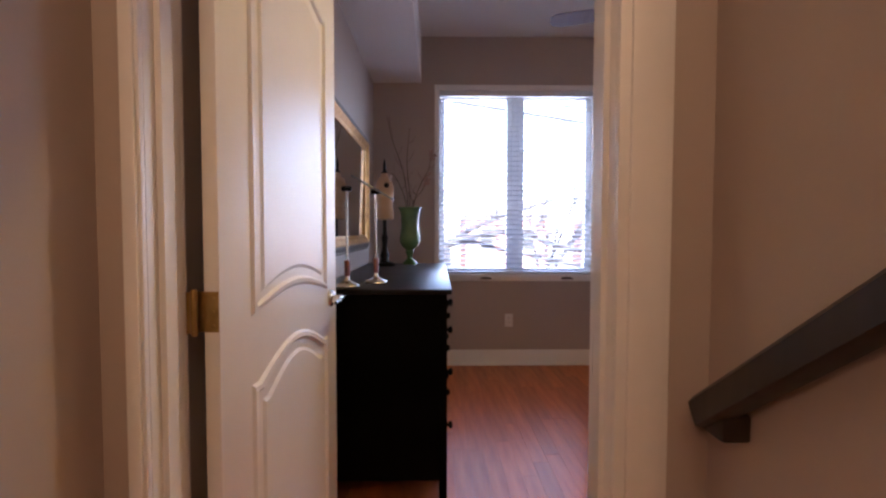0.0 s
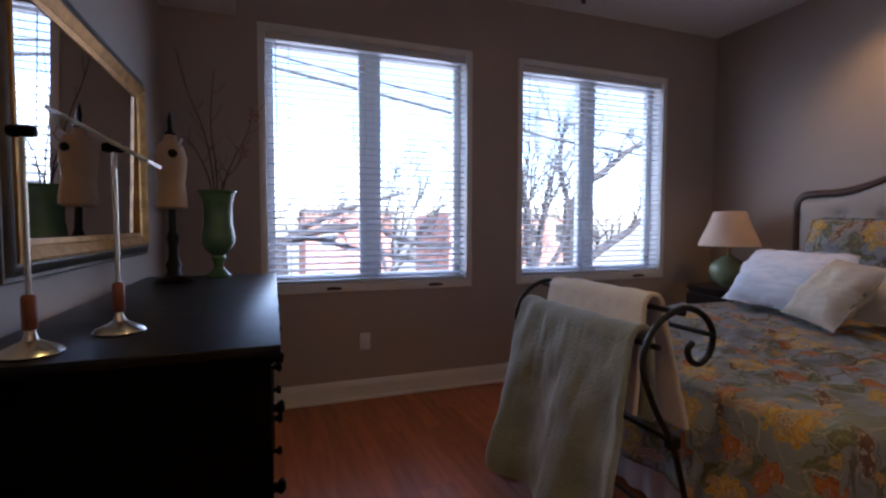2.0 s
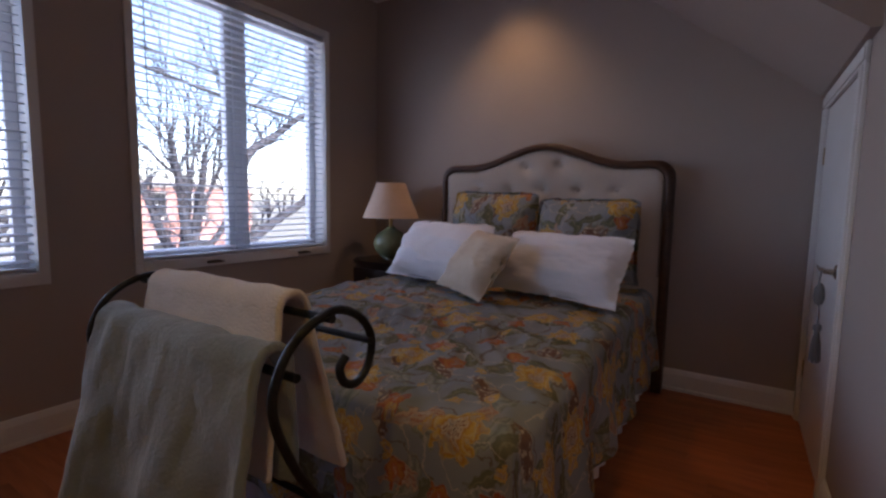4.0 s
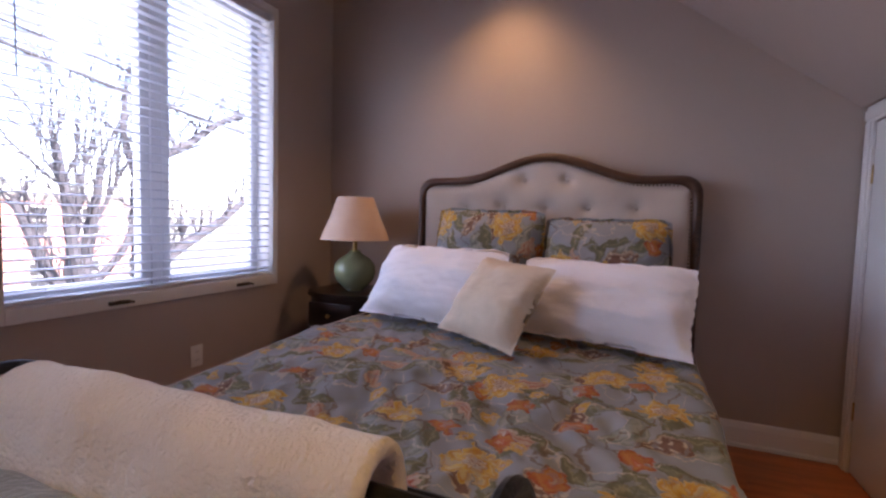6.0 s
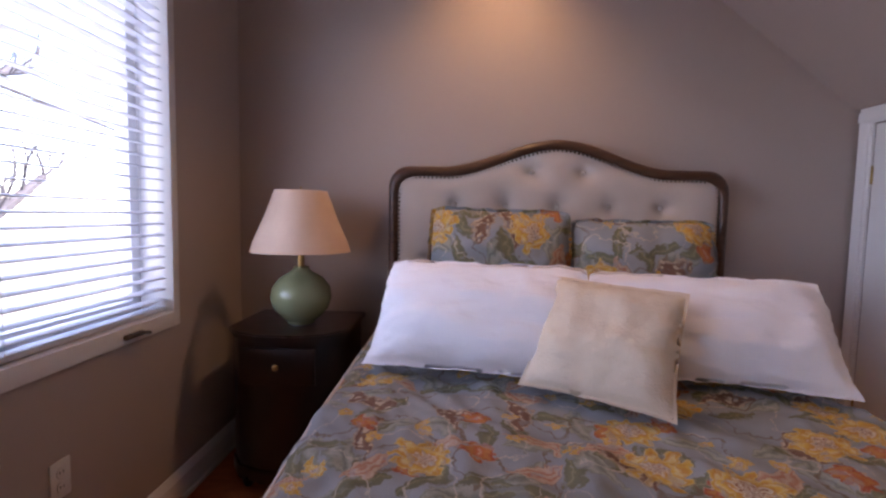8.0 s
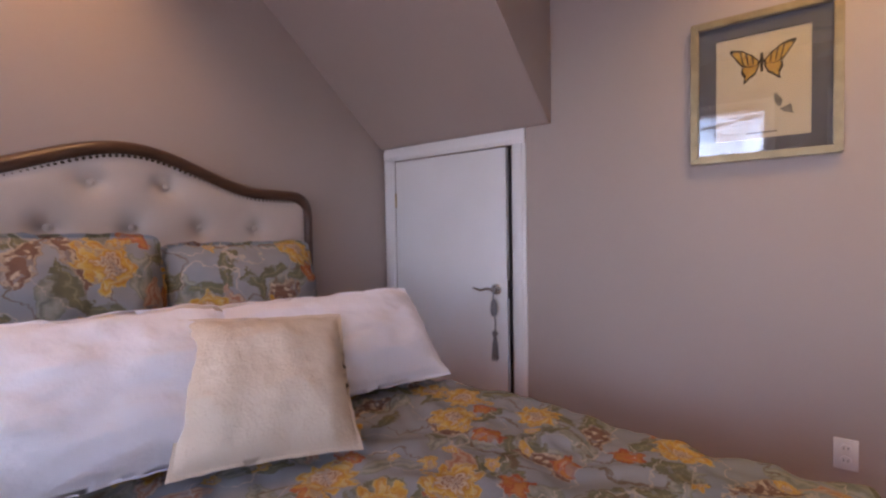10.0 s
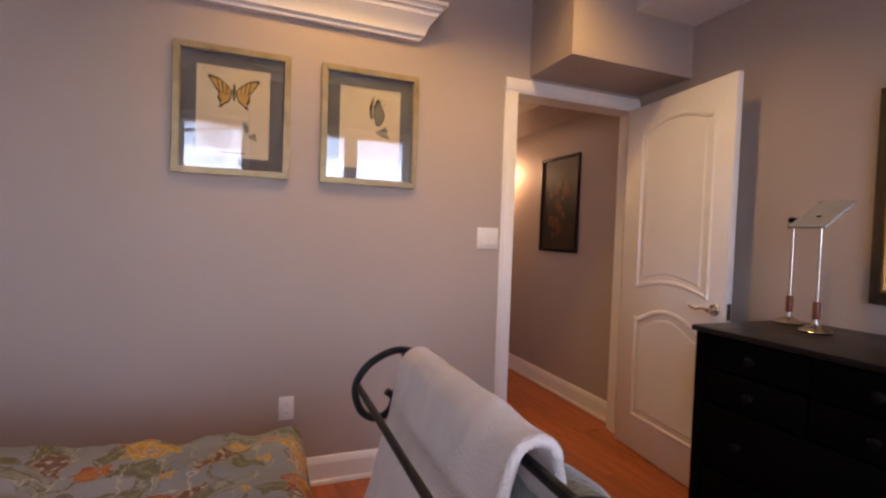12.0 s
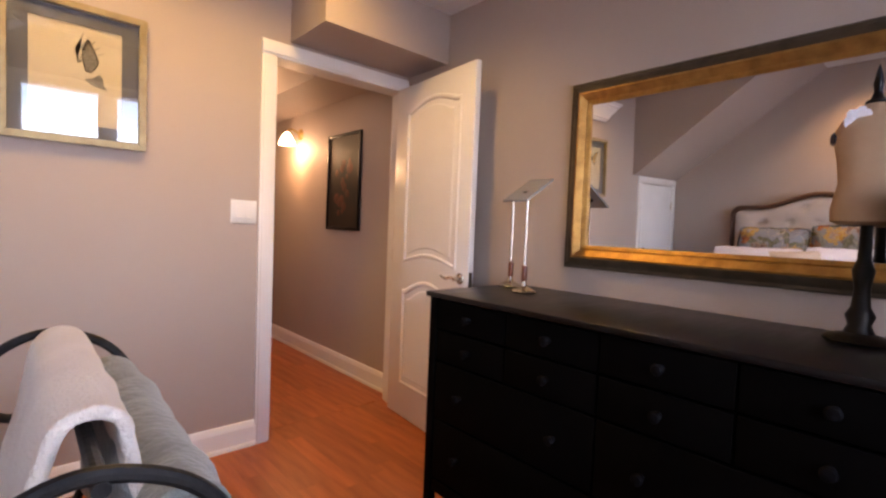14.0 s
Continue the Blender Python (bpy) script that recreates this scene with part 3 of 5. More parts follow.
# low door under the stairs, standing slightly ajar
low = thing("door_2", "plain white low closet door standing slightly ajar", "door", pose(SX1 - 0.004, YB - 0.002, 0.01, 0, 0, 0), kind="structure")
LW = SX1 - SX0 - 0.046
part("leaf", box(B(), -LW, 0, -0.032, 0.004, 0, SZ - 0.016, 0.002), TRIM, low)
h = part("handle", lathe(B(), [(0.031, 0), (0.031, 0.004), (0.026, 0.010), (0.012, 0.013), (0.011, 0.045), (0, 0.046)], 20, (-LW + 0.065, 0.004, 0.92), Euler((radians(-90), 0, 0)).to_matrix()), CHROME, low, "satin nickel lever handle")
part("lever", tube(B(), smooth_path([(-LW + 0.055, 0.046, 0.92), (-LW + 0.10, 0.052, 0.926), (-LW + 0.14, 0.052, 0.916), (-LW + 0.185, 0.056, 0.928)]), 0.0085, 10, 0.006), CHROME, h)
for hz in (0.30, 1.45):
    part("hinge", box(B(), -0.006, 0.012, 0.004, 0.009, hz - 0.045, hz + 0.045, 0.001), BRASS, low, "small brass hinge")
part("strike", box(B(), -LW - 0.0005, -LW + 0.001, -0.026, -0.004, 0.87, 0.97), CHROME, low)
tas = thing("door_tassel", "grey silk tassel hanging from the low door handle", "tassel", pose(SX0 + 0.092, YB + 0.052, 0.92))
part("cord", tube(B(), smooth_path([(0, 0.004, 0.012), (0.004, 0.008, -0.05), (-0.003, 0.0, -0.16), (0, 0, -0.24)]), 0.004, 6), TASSEL, tas)
part("knot", lathe(B(), [(0.0, -0.095), (0.014, -0.085), (0.02, -0.06), (0.017, -0.02), (0.008, 0.0), (0, 0.004)], 12, (0.001, 0.004, -0.04)), TASSEL, tas)
part("bead", lathe(B(), [(0.0, -0.02), (0.013, -0.013), (0.016, 0), (0.012, 0.013), (0, 0.018)], 12, (0, 0, -0.225)), TASSEL, tas)
bm = B()
for i in range(26):
    a, r = i * 2.4, 0.004 + 0.013 * ((i * 7) % 10) / 10
    tube(bm, [(r * 0.4 * math.cos(a), r * 0.4 * math.sin(a), -0.24), (r * math.cos(a), r * math.sin(a), -0.29), (r * 1.35 * math.cos(a), r * 1.35 * math.sin(a), -0.375 + 0.01 * (i % 3))], 0.0028, 5)
part("fringe", bm, TASSEL, tas)


# windows: deep white frame, two casement sashes, a venetian blind each
def window(name, x0, x1, label):
    w = thing(name, label, "window", kind="structure")
    y = YW
    b = B()
    t = 0.042
    box(b, x0, x0 + t, y - 0.012, y + 0.20, WZ0, WZ1, 0.002)
    box(b, x1 - t, x1, y - 0.012, y + 0.20, WZ0, WZ1, 0.002)
    box(b, x0 + t, x1 - t, y - 0.012, y + 0.20, WZ1 - t, WZ1, 0.002)
    part("frame", b, TRIM, w)
    part("sill", box(B(), x0 + t, x1 - t, y - 0.014, y + 0.20, WZ0, WZ0 + 0.06, 0.002), TRIM, w)
    xm = (x0 + x1) / 2
    part("mullion", box(B(), xm - 0.028, xm + 0.028, y + 0.11, y + 0.19, WZ0 + 0.06, WZ1 - t, 0.003), VINYL, w)
    for a, c in ((x0 + t, xm - 0.028), (xm + 0.028, x1 - t)):
        f = B()
        e = 0.05
        ya, yb = y + 0.12, y + 0.175
        for q in ((a, a + e, WZ0 + 0.06, WZ1 - t), (c - e, c, WZ0 + 0.06, WZ1 - t), (a + e, c - e, WZ0 + 0.06, WZ0 + 0.06 + e), (a + e, c - e, WZ1 - t - e, WZ1 - t)):
            box(f, q[0], q[1], ya, yb, q[2], q[3], 0.004)
        sash = part("sash", f, VINYL, w)
        pane = part("pane", box(B(), a + e, c - e, y + 0.145, y + 0.150, WZ0 + 0.06 + e, WZ1 - t - e), GLASS, sash, flat=True)
        pane.visible_shadow = False
        k = B()
        xc = a + 0.62 * (c - a)
        box(k, xc - 0.045, xc + 0.045, y - 0.030, y - 0.014, WZ0 + 0.018, WZ0 + 0.036, 0.004)
        tube(k, smooth_path([(xc - 0.04, y - 0.032, WZ0 + 0.03), (xc, y - 0.045, WZ0 + 0.036), (xc + 0.05, y - 0.046, WZ0 + 0.026)]), 0.006, 8)
        part("crank", k, DARKGILT, w, "dark folding window crank")
    return w


def blind(x0, x1, tilt, label):
    """Venetian blind hung inside the opening, slats open."""
    t = 0.046
    a, c = x0 + t, x1 - t
    bl = thing("window_blind", label, "blind", pose((a + c) / 2, YW + 0.040, WZ0 + 0.062), group="venetian blinds")
    hw = (c - a) / 2
    top = WZ1 - 0.042 - WZ0 - 0.064
    part("headrail", box(B(), -hw, hw, -0.028, 0.028, top - 0.045, top, 0.003), BLINDS, bl)
    part("bottom_rail", box(B(), -hw, hw, -0.025, 0.025, 0.002, 0.020, 0.004), BLINDS, bl)
    sm = B()
    n = 6
    rows = []
    for i in range(n + 1):
        v = -0.025 + 0.05 * i / n
        z = 0.0035 * (1 - (v / 0.025) ** 2)
        rows.append([sm.verts.new((x, v, z + dz)) for dz in (0, 0.0028) for x in (-hw, hw)])
    for p, q in zip(rows, rows[1:]):
        sm.faces.new((p[0], p[1], q[1], q[0]))
        sm.faces.new((p[2], q[2], q[3], p[3]))
        sm.faces.new((p[0], q[0], q[2], p[2]))
        sm.faces.new((p[1], p[3], q[3], q[1]))
    sm.faces.new((rows[0][0], rows[0][2], rows[0][3], rows[0][1]))
    sm.faces.new((rows[-1][0], rows[-1][1], rows[-1][3], rows[-1][2]))
    me = mesh_of("slat", sm, BLINDS, angle=50)
    z, k = 0.045, 0
    while z < top - 0.06:
        s = new("slat", me)
        s.parent = bl
        s.matrix_local = pose(0, 0.0008 * math.sin(k * 1.7), z, tilt + 1.2 * math.sin(k * 2.3), 0.04 * math.sin(k * 3.1), 0)
        z, k = z + 0.0435, k + 1
    for x in (-hw + 0.14, 0.0, hw - 0.14):
        for dy in (-0.026, 0.026):
            part("ladder_cord", tube(B(), [(x, dy, 0.02), (x, dy, top - 0.045)], 0.0011, 5), BLINDS, bl)
    part("tilt_wand", tube(B(), [(-hw + 0.06, -0.032, top - 0.05), (-hw + 0.062, -0.034, top - 0.75)], 0.0035, 6), BLINDS, bl)
    return bl


window("window_1", *WINDOWS[0], "white double casement window with cranks below")
window("window_2", *WINDOWS[1], "white double casement window with cranks below")
blind(*WINDOWS[0], 12, "white venetian blind lowered with open slats")
blind(*WINDOWS[1], 4, "white venetian blind lowered with flat open slats")


# wall plates
def outlet(x, y, z, facing, label):
    o = thing("wall_outlet", label, "outlet", pose(x, y, z, 0, 0, 0 if facing < 0 else 180), group="wall outlets")
    part("plate", box(B(), -0.036, 0.036, -0.006, 0, -0.058, 0.058, 0.003), PLASTIC, o)
    for dz in (-0.022, 0.022):
        r = part("socket", lathe(B(), [(0.017, 0), (0.016, 0.002), (0, 0.0022)], 16, (0, -0.006, dz), Euler((radians(90), 0, 0)).to_matrix()), PLASTIC, o)
        for dx in (-0.006, 0.006):
            part("slot", box(B(), dx - 0.001, dx + 0.001, -0.0088, -0.0082, dz - 0.004, dz + 0.005), SLOT, r)


outlet(0.89, YW, 0.403, -1, "white duplex wall outlet under the window")
outlet(2.93, YW, 0.43, -1, "white duplex wall outlet beside the bed")
outlet(1.80, YB, 0.40, 1, "white duplex wall outlet with a plug")
sw = thing("light_switch", "white double rocker light switch beside the door", "light switch", pose(0.735, YB, 1.265))
part("plate", box(B(), -0.066, 0.066, 0, 0.006, -0.06, 0.06, 0.003), PLASTIC, sw)
for dx in (-0.025, 0.025):
    part("rocker", prism(B(), [(0.006, -0.034), (0.012, -0.033), (0.008, 0.033), (0.006, 0.034)], "x", dx - 0.0165, dx + 0.0165), PLASTIC, sw)

# crown-moulding ledge above the pictures
led = thing("wall_ledge", "white crown-moulding ledge shelf above two pictures", "shelf", pose(1.73, YB, 2.28))
prof = [(0.0, 0.0), (0.03, 0.0), (0.034, 0.012), (0.050, 0.022), (0.056, 0.045), (0.075, 0.075), (0.105, 0.105), (0.112, 0.125), (0.125, 0.130), (0.128, 0.150), (0.0, 0.150)]
b = B()
lo = [b.verts.new((-0.525 - u * 0.85, u, v)) for u, v in prof]
hi = [b.verts.new((0.525 + u * 0.85, u, v)) for u, v in prof]
for i in range(len(prof)):
    j = (i + 1) % len(prof)
    b.faces.new((lo[i], lo[j], hi[j], hi[i]))
b.faces.new(lo)
b.faces.new(hi[::-1])
bmesh.ops.recalc_face_normals(b, faces=b.faces)
part("moulding", b, TRIM, led, angle=25)
part("top_board", box(B(), -0.655, 0.655, 0.0, 0.145, 0.1502, 0.170, 0.003), TRIM, led)


# framed butterfly prints
def framed_print(x, wing, label):
    """Picture 0.49 by 0.58: bevelled frame, mat, paper, butterfly, glass."""
    p = thing("picture", label, "picture", pose(x, YB, 1.803, 0, 0, 180), group="framed butterfly prints")
    hw, hh, w = 0.247, 0.290, 0.030
    for sx in (-1, 1):
        poly = [(sx * hw, -hh), (sx * (hw - w), -hh + w), (sx * (hw - w), hh - w), (sx * hw, hh)]
        b = prism(B(), poly, "y", -0.034, -0.002)
        bmesh.ops.bevel(b, geom=b.edges[:], offset=0.004, segments=2, affect="EDGES")
        part("frame_side", b, CHAMP, p)
    for sz in (-1, 1):
        poly = [(-hw, sz * hh), (-hw + w, sz * (hh - w)), (hw - w, sz * (hh - w)), (hw, sz * hh)]
        b = prism(B(), poly, "y", -0.034, -0.002)
        bmesh.ops.bevel(b, geom=b.edges[:], offset=0.004, segments=2, affect="EDGES")
        part("frame_side", b, CHAMP, p)
    iw, ih = hw - w, hh - w
    mw, mh = 0.155, 0.205
    b = B()
    for q in ((-iw, -mw, -ih, ih), (mw, iw, -ih, ih), (-mw, mw, -ih, -mh), (-mw, mw, mh, ih)):
        box(b, q[0], q[1], -0.012, -0.006, q[2], q[3])
    part("mat_board", b, SLATE, p, flat=True)
    part("paper", box(B(), -mw, mw, -0.007, -0.0035, -mh, mh), CREAM, p, flat=True)

    def shape(name, outline, mat, depth, dz=0.0, flip=1, size=1.0, dx=0.0, turn=0.0):
        b = B()
        ca, sa = math.cos(turn), math.sin(turn)
        prism(b, [(dx + flip * (u * ca - v * sa) * size, dz + (u * sa + v * ca) * size) for u, v in outline], "y", -0.0072 - depth, -0.0070)
        return part(name, b, mat, p, flat=True)
    upper = [(0.004, -0.005), (0.03, 0.025), (0.065, 0.052), (0.105, 0.062), (0.110, 0.052), (0.095, 0.030), (0.082, 0.008), (0.068, -0.012), (0.045, -0.022), (0.012, -0.022)]
    lower = [(0.006, -0.018), (0.045, -0.022), (0.066, -0.016), (0.070, -0.038), (0.058, -0.060), (0.062, -0.085), (0.050, -0.078), (0.040, -0.066), (0.020, -0.052)]
    body = [(-0.004, 0.03), (0.004, 0.03), (0.006, 0.0), (0.004, -0.045), (-0.004, -0.045), (-0.006, 0.0)]
    if wing == "open":
        for f in (-1, 1):
            shape("wing", upper, INK, 0.0002, 0.10, f)
            shape("wing", [(u * 0.82 + 0.008, v * 0.80 + 0.001) for u, v in upper], WING, 0.0004, 0.10, f)
            shape("wing", lower, INK, 0.0002, 0.10, f)
            shape("wing", [(u * 0.8 + 0.006, v * 0.78 - 0.003) for u, v in lower], WING, 0.0004, 0.10, f)
            for k in range(3):
                shape("stripe", [(0.030 + k * 0.02, 0.028 + k * 0.010), (0.035 + k * 0.02, 0.030 + k * 0.010), (0.030 + k * 0.016, -0.012), (0.026 + k * 0.016, -0.010)], INK, 0.0006, 0.10, f)
        shape("body", body, INK, 0.0008, 0.10)
        shape("wing", upper, GREYINK, 0.0002, -0.09, 1, 0.45, 0.05, 1.2)
        shape("wing", lower, GREYINK, 0.0002, -0.09, 1, 0.6, 0.05, 0.4)
    else:
        shape("wing", upper, INK, 0.0002, 0.02, 1, 1.1, 0.02, 0.95)
        shape("wing", [(u * 0.8 + 0.008, v * 0.8) for u, v in upper], GREYINK, 0.0004, 0.02, 1, 1.1, 0.02, 0.95)
        shape("wing", lower, GREYINK, 0.0002, 0.0, 1, 1.0, 0.01, 0.5)
        for k in range(5):
            a = 0.6 + 0.28 * k
            pts = [(0.0, 0.0), (0.05 * math.cos(a), 0.06 * math.sin(a)), (0.10 * math.cos(a * 0.8), 0.13 * math.sin(a * 0.8)), (0.103 * math.cos(a * 0.8), 0.126 * math.sin(a * 0.8)), (0.053 * math.cos(a), 0.056 * math.sin(a)), (0.004, 0.0)]
            shape("stem", pts, GREYINK, 0.0003, 0.05, 1)
    part("caption_line", box(B(), -0.05, 0.05, -0.0074, -0.0070, -0.185, -0.180), INK, p, flat=True)
    g = part("glass", box(B(), -iw, iw, -0.018, -0.016, -ih, ih), PICGLASS, p, flat=True)
    g.visible_shadow = False


framed_print(2.063, "open", "gilt-framed print of a yellow swallowtail butterfly")
framed_print(1.427, "side", "gilt-framed print of a side-on butterfly and stems")
# ---- bedroom things ----
# bed: upholstered headboard with a carved wood rim, mattress, skirt, floral spread
BY0, BY1, BX0, BX1, BZ = 2.215, 3.855, 1.80, 3.93, 0.625
BYC = (BY0 + BY1) / 2
HBC, HBH = 2.975, 0.825


def crest(u, top, side):
    """Height of the headboard's outline at u in -1..1: a broad arch with soft shoulders."""
    a = abs(u)
    arch = 0.5 + 0.5 * math.cos(math.pi * min(a / 0.78, 1))
    return side + (top - side) * arch


bed = thing("bed", "made queen bed with a tufted linen headboard and floral spread", "bed", pose(0, 0, 0))


def hb_outline(inset, n=48):
    half = HBH - inset
    top, side, rad = 1.600 - inset, 1.462 - inset, 0.10
    pts = []
    for i in range(n + 1):
        u = -1 + 2 * i / n
        pts.append((HBC + u * (half - rad), crest(u, top, side)))
    left = [(HBC - half + rad - rad * math.sin(a), side - rad + rad * math.cos(a)) for a in (radians(k) for k in (90, 72, 54, 36, 18))]
    right = [(HBC + half - rad + rad * math.sin(a), side - rad + rad * math.cos(a)) for a in (radians(k) for k in (18, 36, 54, 72, 90))]
    return [(HBC - half, 0.30)] + left + pts + right + [(HBC + half, 0.30)]


# rim: a rounded moulding between the outer and the inner outline
rim = B()
sections = [(0.0, 4.05), (0.0, 3.965), (0.006, 3.945), (0.018, 3.932), (0.034, 3.930), (0.044, 3.942), (0.050, 3.955)]
loops = [[rim.verts.new((x, y, z if 0 < k < len(hb_outline(i)) - 1 else 0.30)) for k, (y, z) in enumerate(hb_outline(i))] for i, x in sections]
for a, b in zip(loops, loops[1:]):
    for i in range(len(a) - 1):
        rim.faces.new((a[i], a[i + 1], b[i + 1], b[i]))
bmesh.ops.recalc_face_normals(rim, faces=rim.faces)
part("headboard_rim", rim, WOOD, bed, "carved dark walnut rim", angle=60)
back = B()
prism(back, hb_outline(0.002), "x", 3.972, 4.055)
part("headboard_back", back, WOOD, bed)
for s in (-1, 1):
    part("headboard_leg", box(B(), 3.965, 4.05, HBC + s * (HBH - 0.03) - 0.03, HBC + s * (HBH - 0.03) + 0.03, 0, 0.31, 0.004), WOOD, bed)
# tufted panel: grid pulled in at the buttons
BUTTONS = [(-0.50, 1.28), (-0.25, 1.28), (0.0, 1.28), (0.25, 1.28), (0.50, 1.28), (-0.125, 1.44), (0.125, 1.44), (-0.62, 1.02), (-0.375, 1.02), (-0.125, 1.02), (0.125, 1.02), (0.375, 1.02), (0.62, 1.02)]
pad = B()
NI, NJ = 96, 60
half = HBH - 0.046


def pad_point(u, v):
    y = (2 * u - 1) * half
    ztop = crest(max(-1, min(1, y / (half - 0.06))), 1.554, 1.416)
    edge = half - abs(y)
    if edge < 0.07:
        ztop -= 0.07 - math.sqrt(max(0.0, 0.07 ** 2 - (0.07 - edge) ** 2))
    z = 0.40 + (ztop - 0.40) * v
    d = min(edge, ztop - z)
    x = 3.955 - 0.028 * (1 - math.exp(-max(d, 0) / 0.025))
    for by, bz in BUTTONS:
        r = math.hypot((y - by) * 0.8, z - bz)
        x += 0.026 * math.exp(-(r / 0.024) ** 2) + 0.016 * math.exp(-(r / 0.065) ** 2)
    return (x, HBC + y, z)


grid_mesh(pad, pad_point, NI, NJ)
part("headboard_pad", pad, LINEN, bed, "button-tufted oatmeal linen panel", angle=80)
for by, bz in BUTTONS:
    part("button", lathe(B(), [(0.013, 0), (0.012, 0.004), (0.006, 0.008), (0, 0.009)], 12, (3.952, HBC + by, bz), Euler((0, radians(-90), 0)).to_matrix()), LINEN, bed)
nail = mesh_of("nailhead", lathe(B(), [(0.0065, 0), (0.0055, 0.003), (0.0025, 0.005), (0, 0.0055)], 8, (0, 0, 0), Euler((0, radians(-90), 0)).to_matrix()), NAIL)
line = hb_outline(0.056)
run = []
for (ya, za), (yb, zb) in zip(line, line[1:]):
    n = max(1, round(math.hypot(yb - ya, zb - za) / 0.004))
    run += [(ya + (yb - ya) * k / n, za + (zb - za) * k / n) for k in range(n)]
last = None
for y, z in run:
    if z > 0.75 and (last is None or math.hypot(y - last[0], z - last[1]) > 0.0185):
        o = new("nailhead", nail)
        o.parent = bed
        o.location = (3.946, y, z)
        last = (y, z)
part("mattress", box(B(), BX0 + 0.04, BX1 - 0.01, BY0 + 0.04, BY1 - 0.04, 0.33, BZ - 0.02, 0.04), WHITE, bed)
part("box_spring", box(B(), BX0 + 0.06, BX1 - 0.01, BY0 + 0.06, BY1 - 0.06, 0.14, 0.329, 0.02), WHITE, bed)
for x in (BX0 + 0.16, BX1 - 0.16):
    for y in (BY0 + 0.16, BY1 - 0.16):
        part("leg", lathe(B(), [(0.025, 0), (0.03, 0.14)], 12, (x, y, 0)), WOOD, bed)


def skirt_point(u, v):
    per = [(BX1 - 0.02, BY0 + 0.045), (BX0 + 0.05, BY0 + 0.045), (BX0 + 0.05, BY1 - 0.045), (BX1 - 0.02, BY1 - 0.045)]
    lens = [math.dist(per[i], per[i + 1]) for i in range(3)]
    s = u * sum(lens)
    i = 0
    while i < 2 and s > lens[i]:
        s -= lens[i]
        i += 1
    t = s / lens[i]
    x, y = (per[i][0] + (per[i + 1][0] - per[i][0]) * t, per[i][1] + (per[i + 1][1] - per[i][1]) * t)
    nx, ny = ((0, -1), (-1, 0), (0, 1))[i]
    w = 0.010 * math.sin(u * 300) * v
    return (x + nx * (w + 0.012 * v), y + ny * (w + 0.012 * v), 0.345 - 0.335 * v)


part("bed_skirt", grid_mesh(B(), skirt_point, 360, 6), WHITE, bed, "white cotton bed skirt", angle=80)


# bedspread: lies over the mattress and falls over three sides
def over_edge(s, edge, drop):
    """Distance past the flat part -> (out, down) round a soft edge."""
    r = 0.05
    arc = r * math.pi / 2
    if s <= 0:
        return 0.0, 0.0
    if s < arc:
        a = s / r
        return r * math.sin(a), r * (1 - math.cos(a))
    return r + 0.05 * min((s - arc) / drop, 1), r + (s - arc)


SP_DROP = 0.40


def spread_point(u, v):
    lx, ly = BX1 - 0.06 - (BX0 + 0.05), BY1 - BY0 - 0.10
    sx = u * (lx + SP_DROP + 0.05)
    ty = -SP_DROP - 0.03 + v * (ly + 2 * SP_DROP + 0.06)
    ox, dx = over_edge(sx - lx, 0, SP_DROP)
    x = BX1 - 0.06 - min(sx, lx) - ox
    if ty < 0:
        oy, dy = over_edge(-ty, 0, SP_DROP)
        y = BY0 + 0.05 - oy
    elif ty > ly:
        oy, dy = over_edge(ty - ly, 0, SP_DROP)
        y = BY1 - 0.05 + oy
    else:
        oy, dy = 0, 0
        y = BY0 + 0.05 + ty
    d = max(dx, dy) + 0.15 * min(dx, dy)
    puff = min(max((x - 2.0) / 0.9, 0), 1)
    puff = 0.045 * puff * puff * (3 - 2 * puff)
    ca, sa = x * 0.8 + y * 0.6, y * 0.8 - x * 0.6
    n = 0.010 + puff * max(0.0, 1 - d / 0.25) - 0.020 * abs(noise.noise((ca * 3.2, sa * 11, 2.2))) ** 0.7 - 0.016 * abs(noise.noise((ca * 9 + 4, sa * 4, 6.2))) ** 0.7
    n += noise.noise((x * 5, y * 5, 0.3)) * 0.009 + noise.noise((x * 13, y * 13, 4.3)) * 0.006 - abs(noise.noise((x * 7, y * 9, 9.1))) * 0.014 - abs(noise.noise((x * 16, y * 12, 3.1))) * 0.006
    k = min(d / 0.3, 1)
    fold = 0.022 * k
    if dx > 0.02:
        x -= fold * (math.sin(y * 19 + 1.0) + 0.5 * noise.noise((y * 7, 2.0, 1.0)))
    if dy > 0.02:
        y += (1 if ty > ly else -1) * fold * (math.sin(x * 17) + 0.6 * noise.noise((x * 6, 5.0, 1.0)))
    z = BZ - d + (n if d < 0.05 else n * 0.4)
    return (x, y, max(z, 0.14 + 0.02 * noise.noise((x * 4, y * 4, 7.0))))


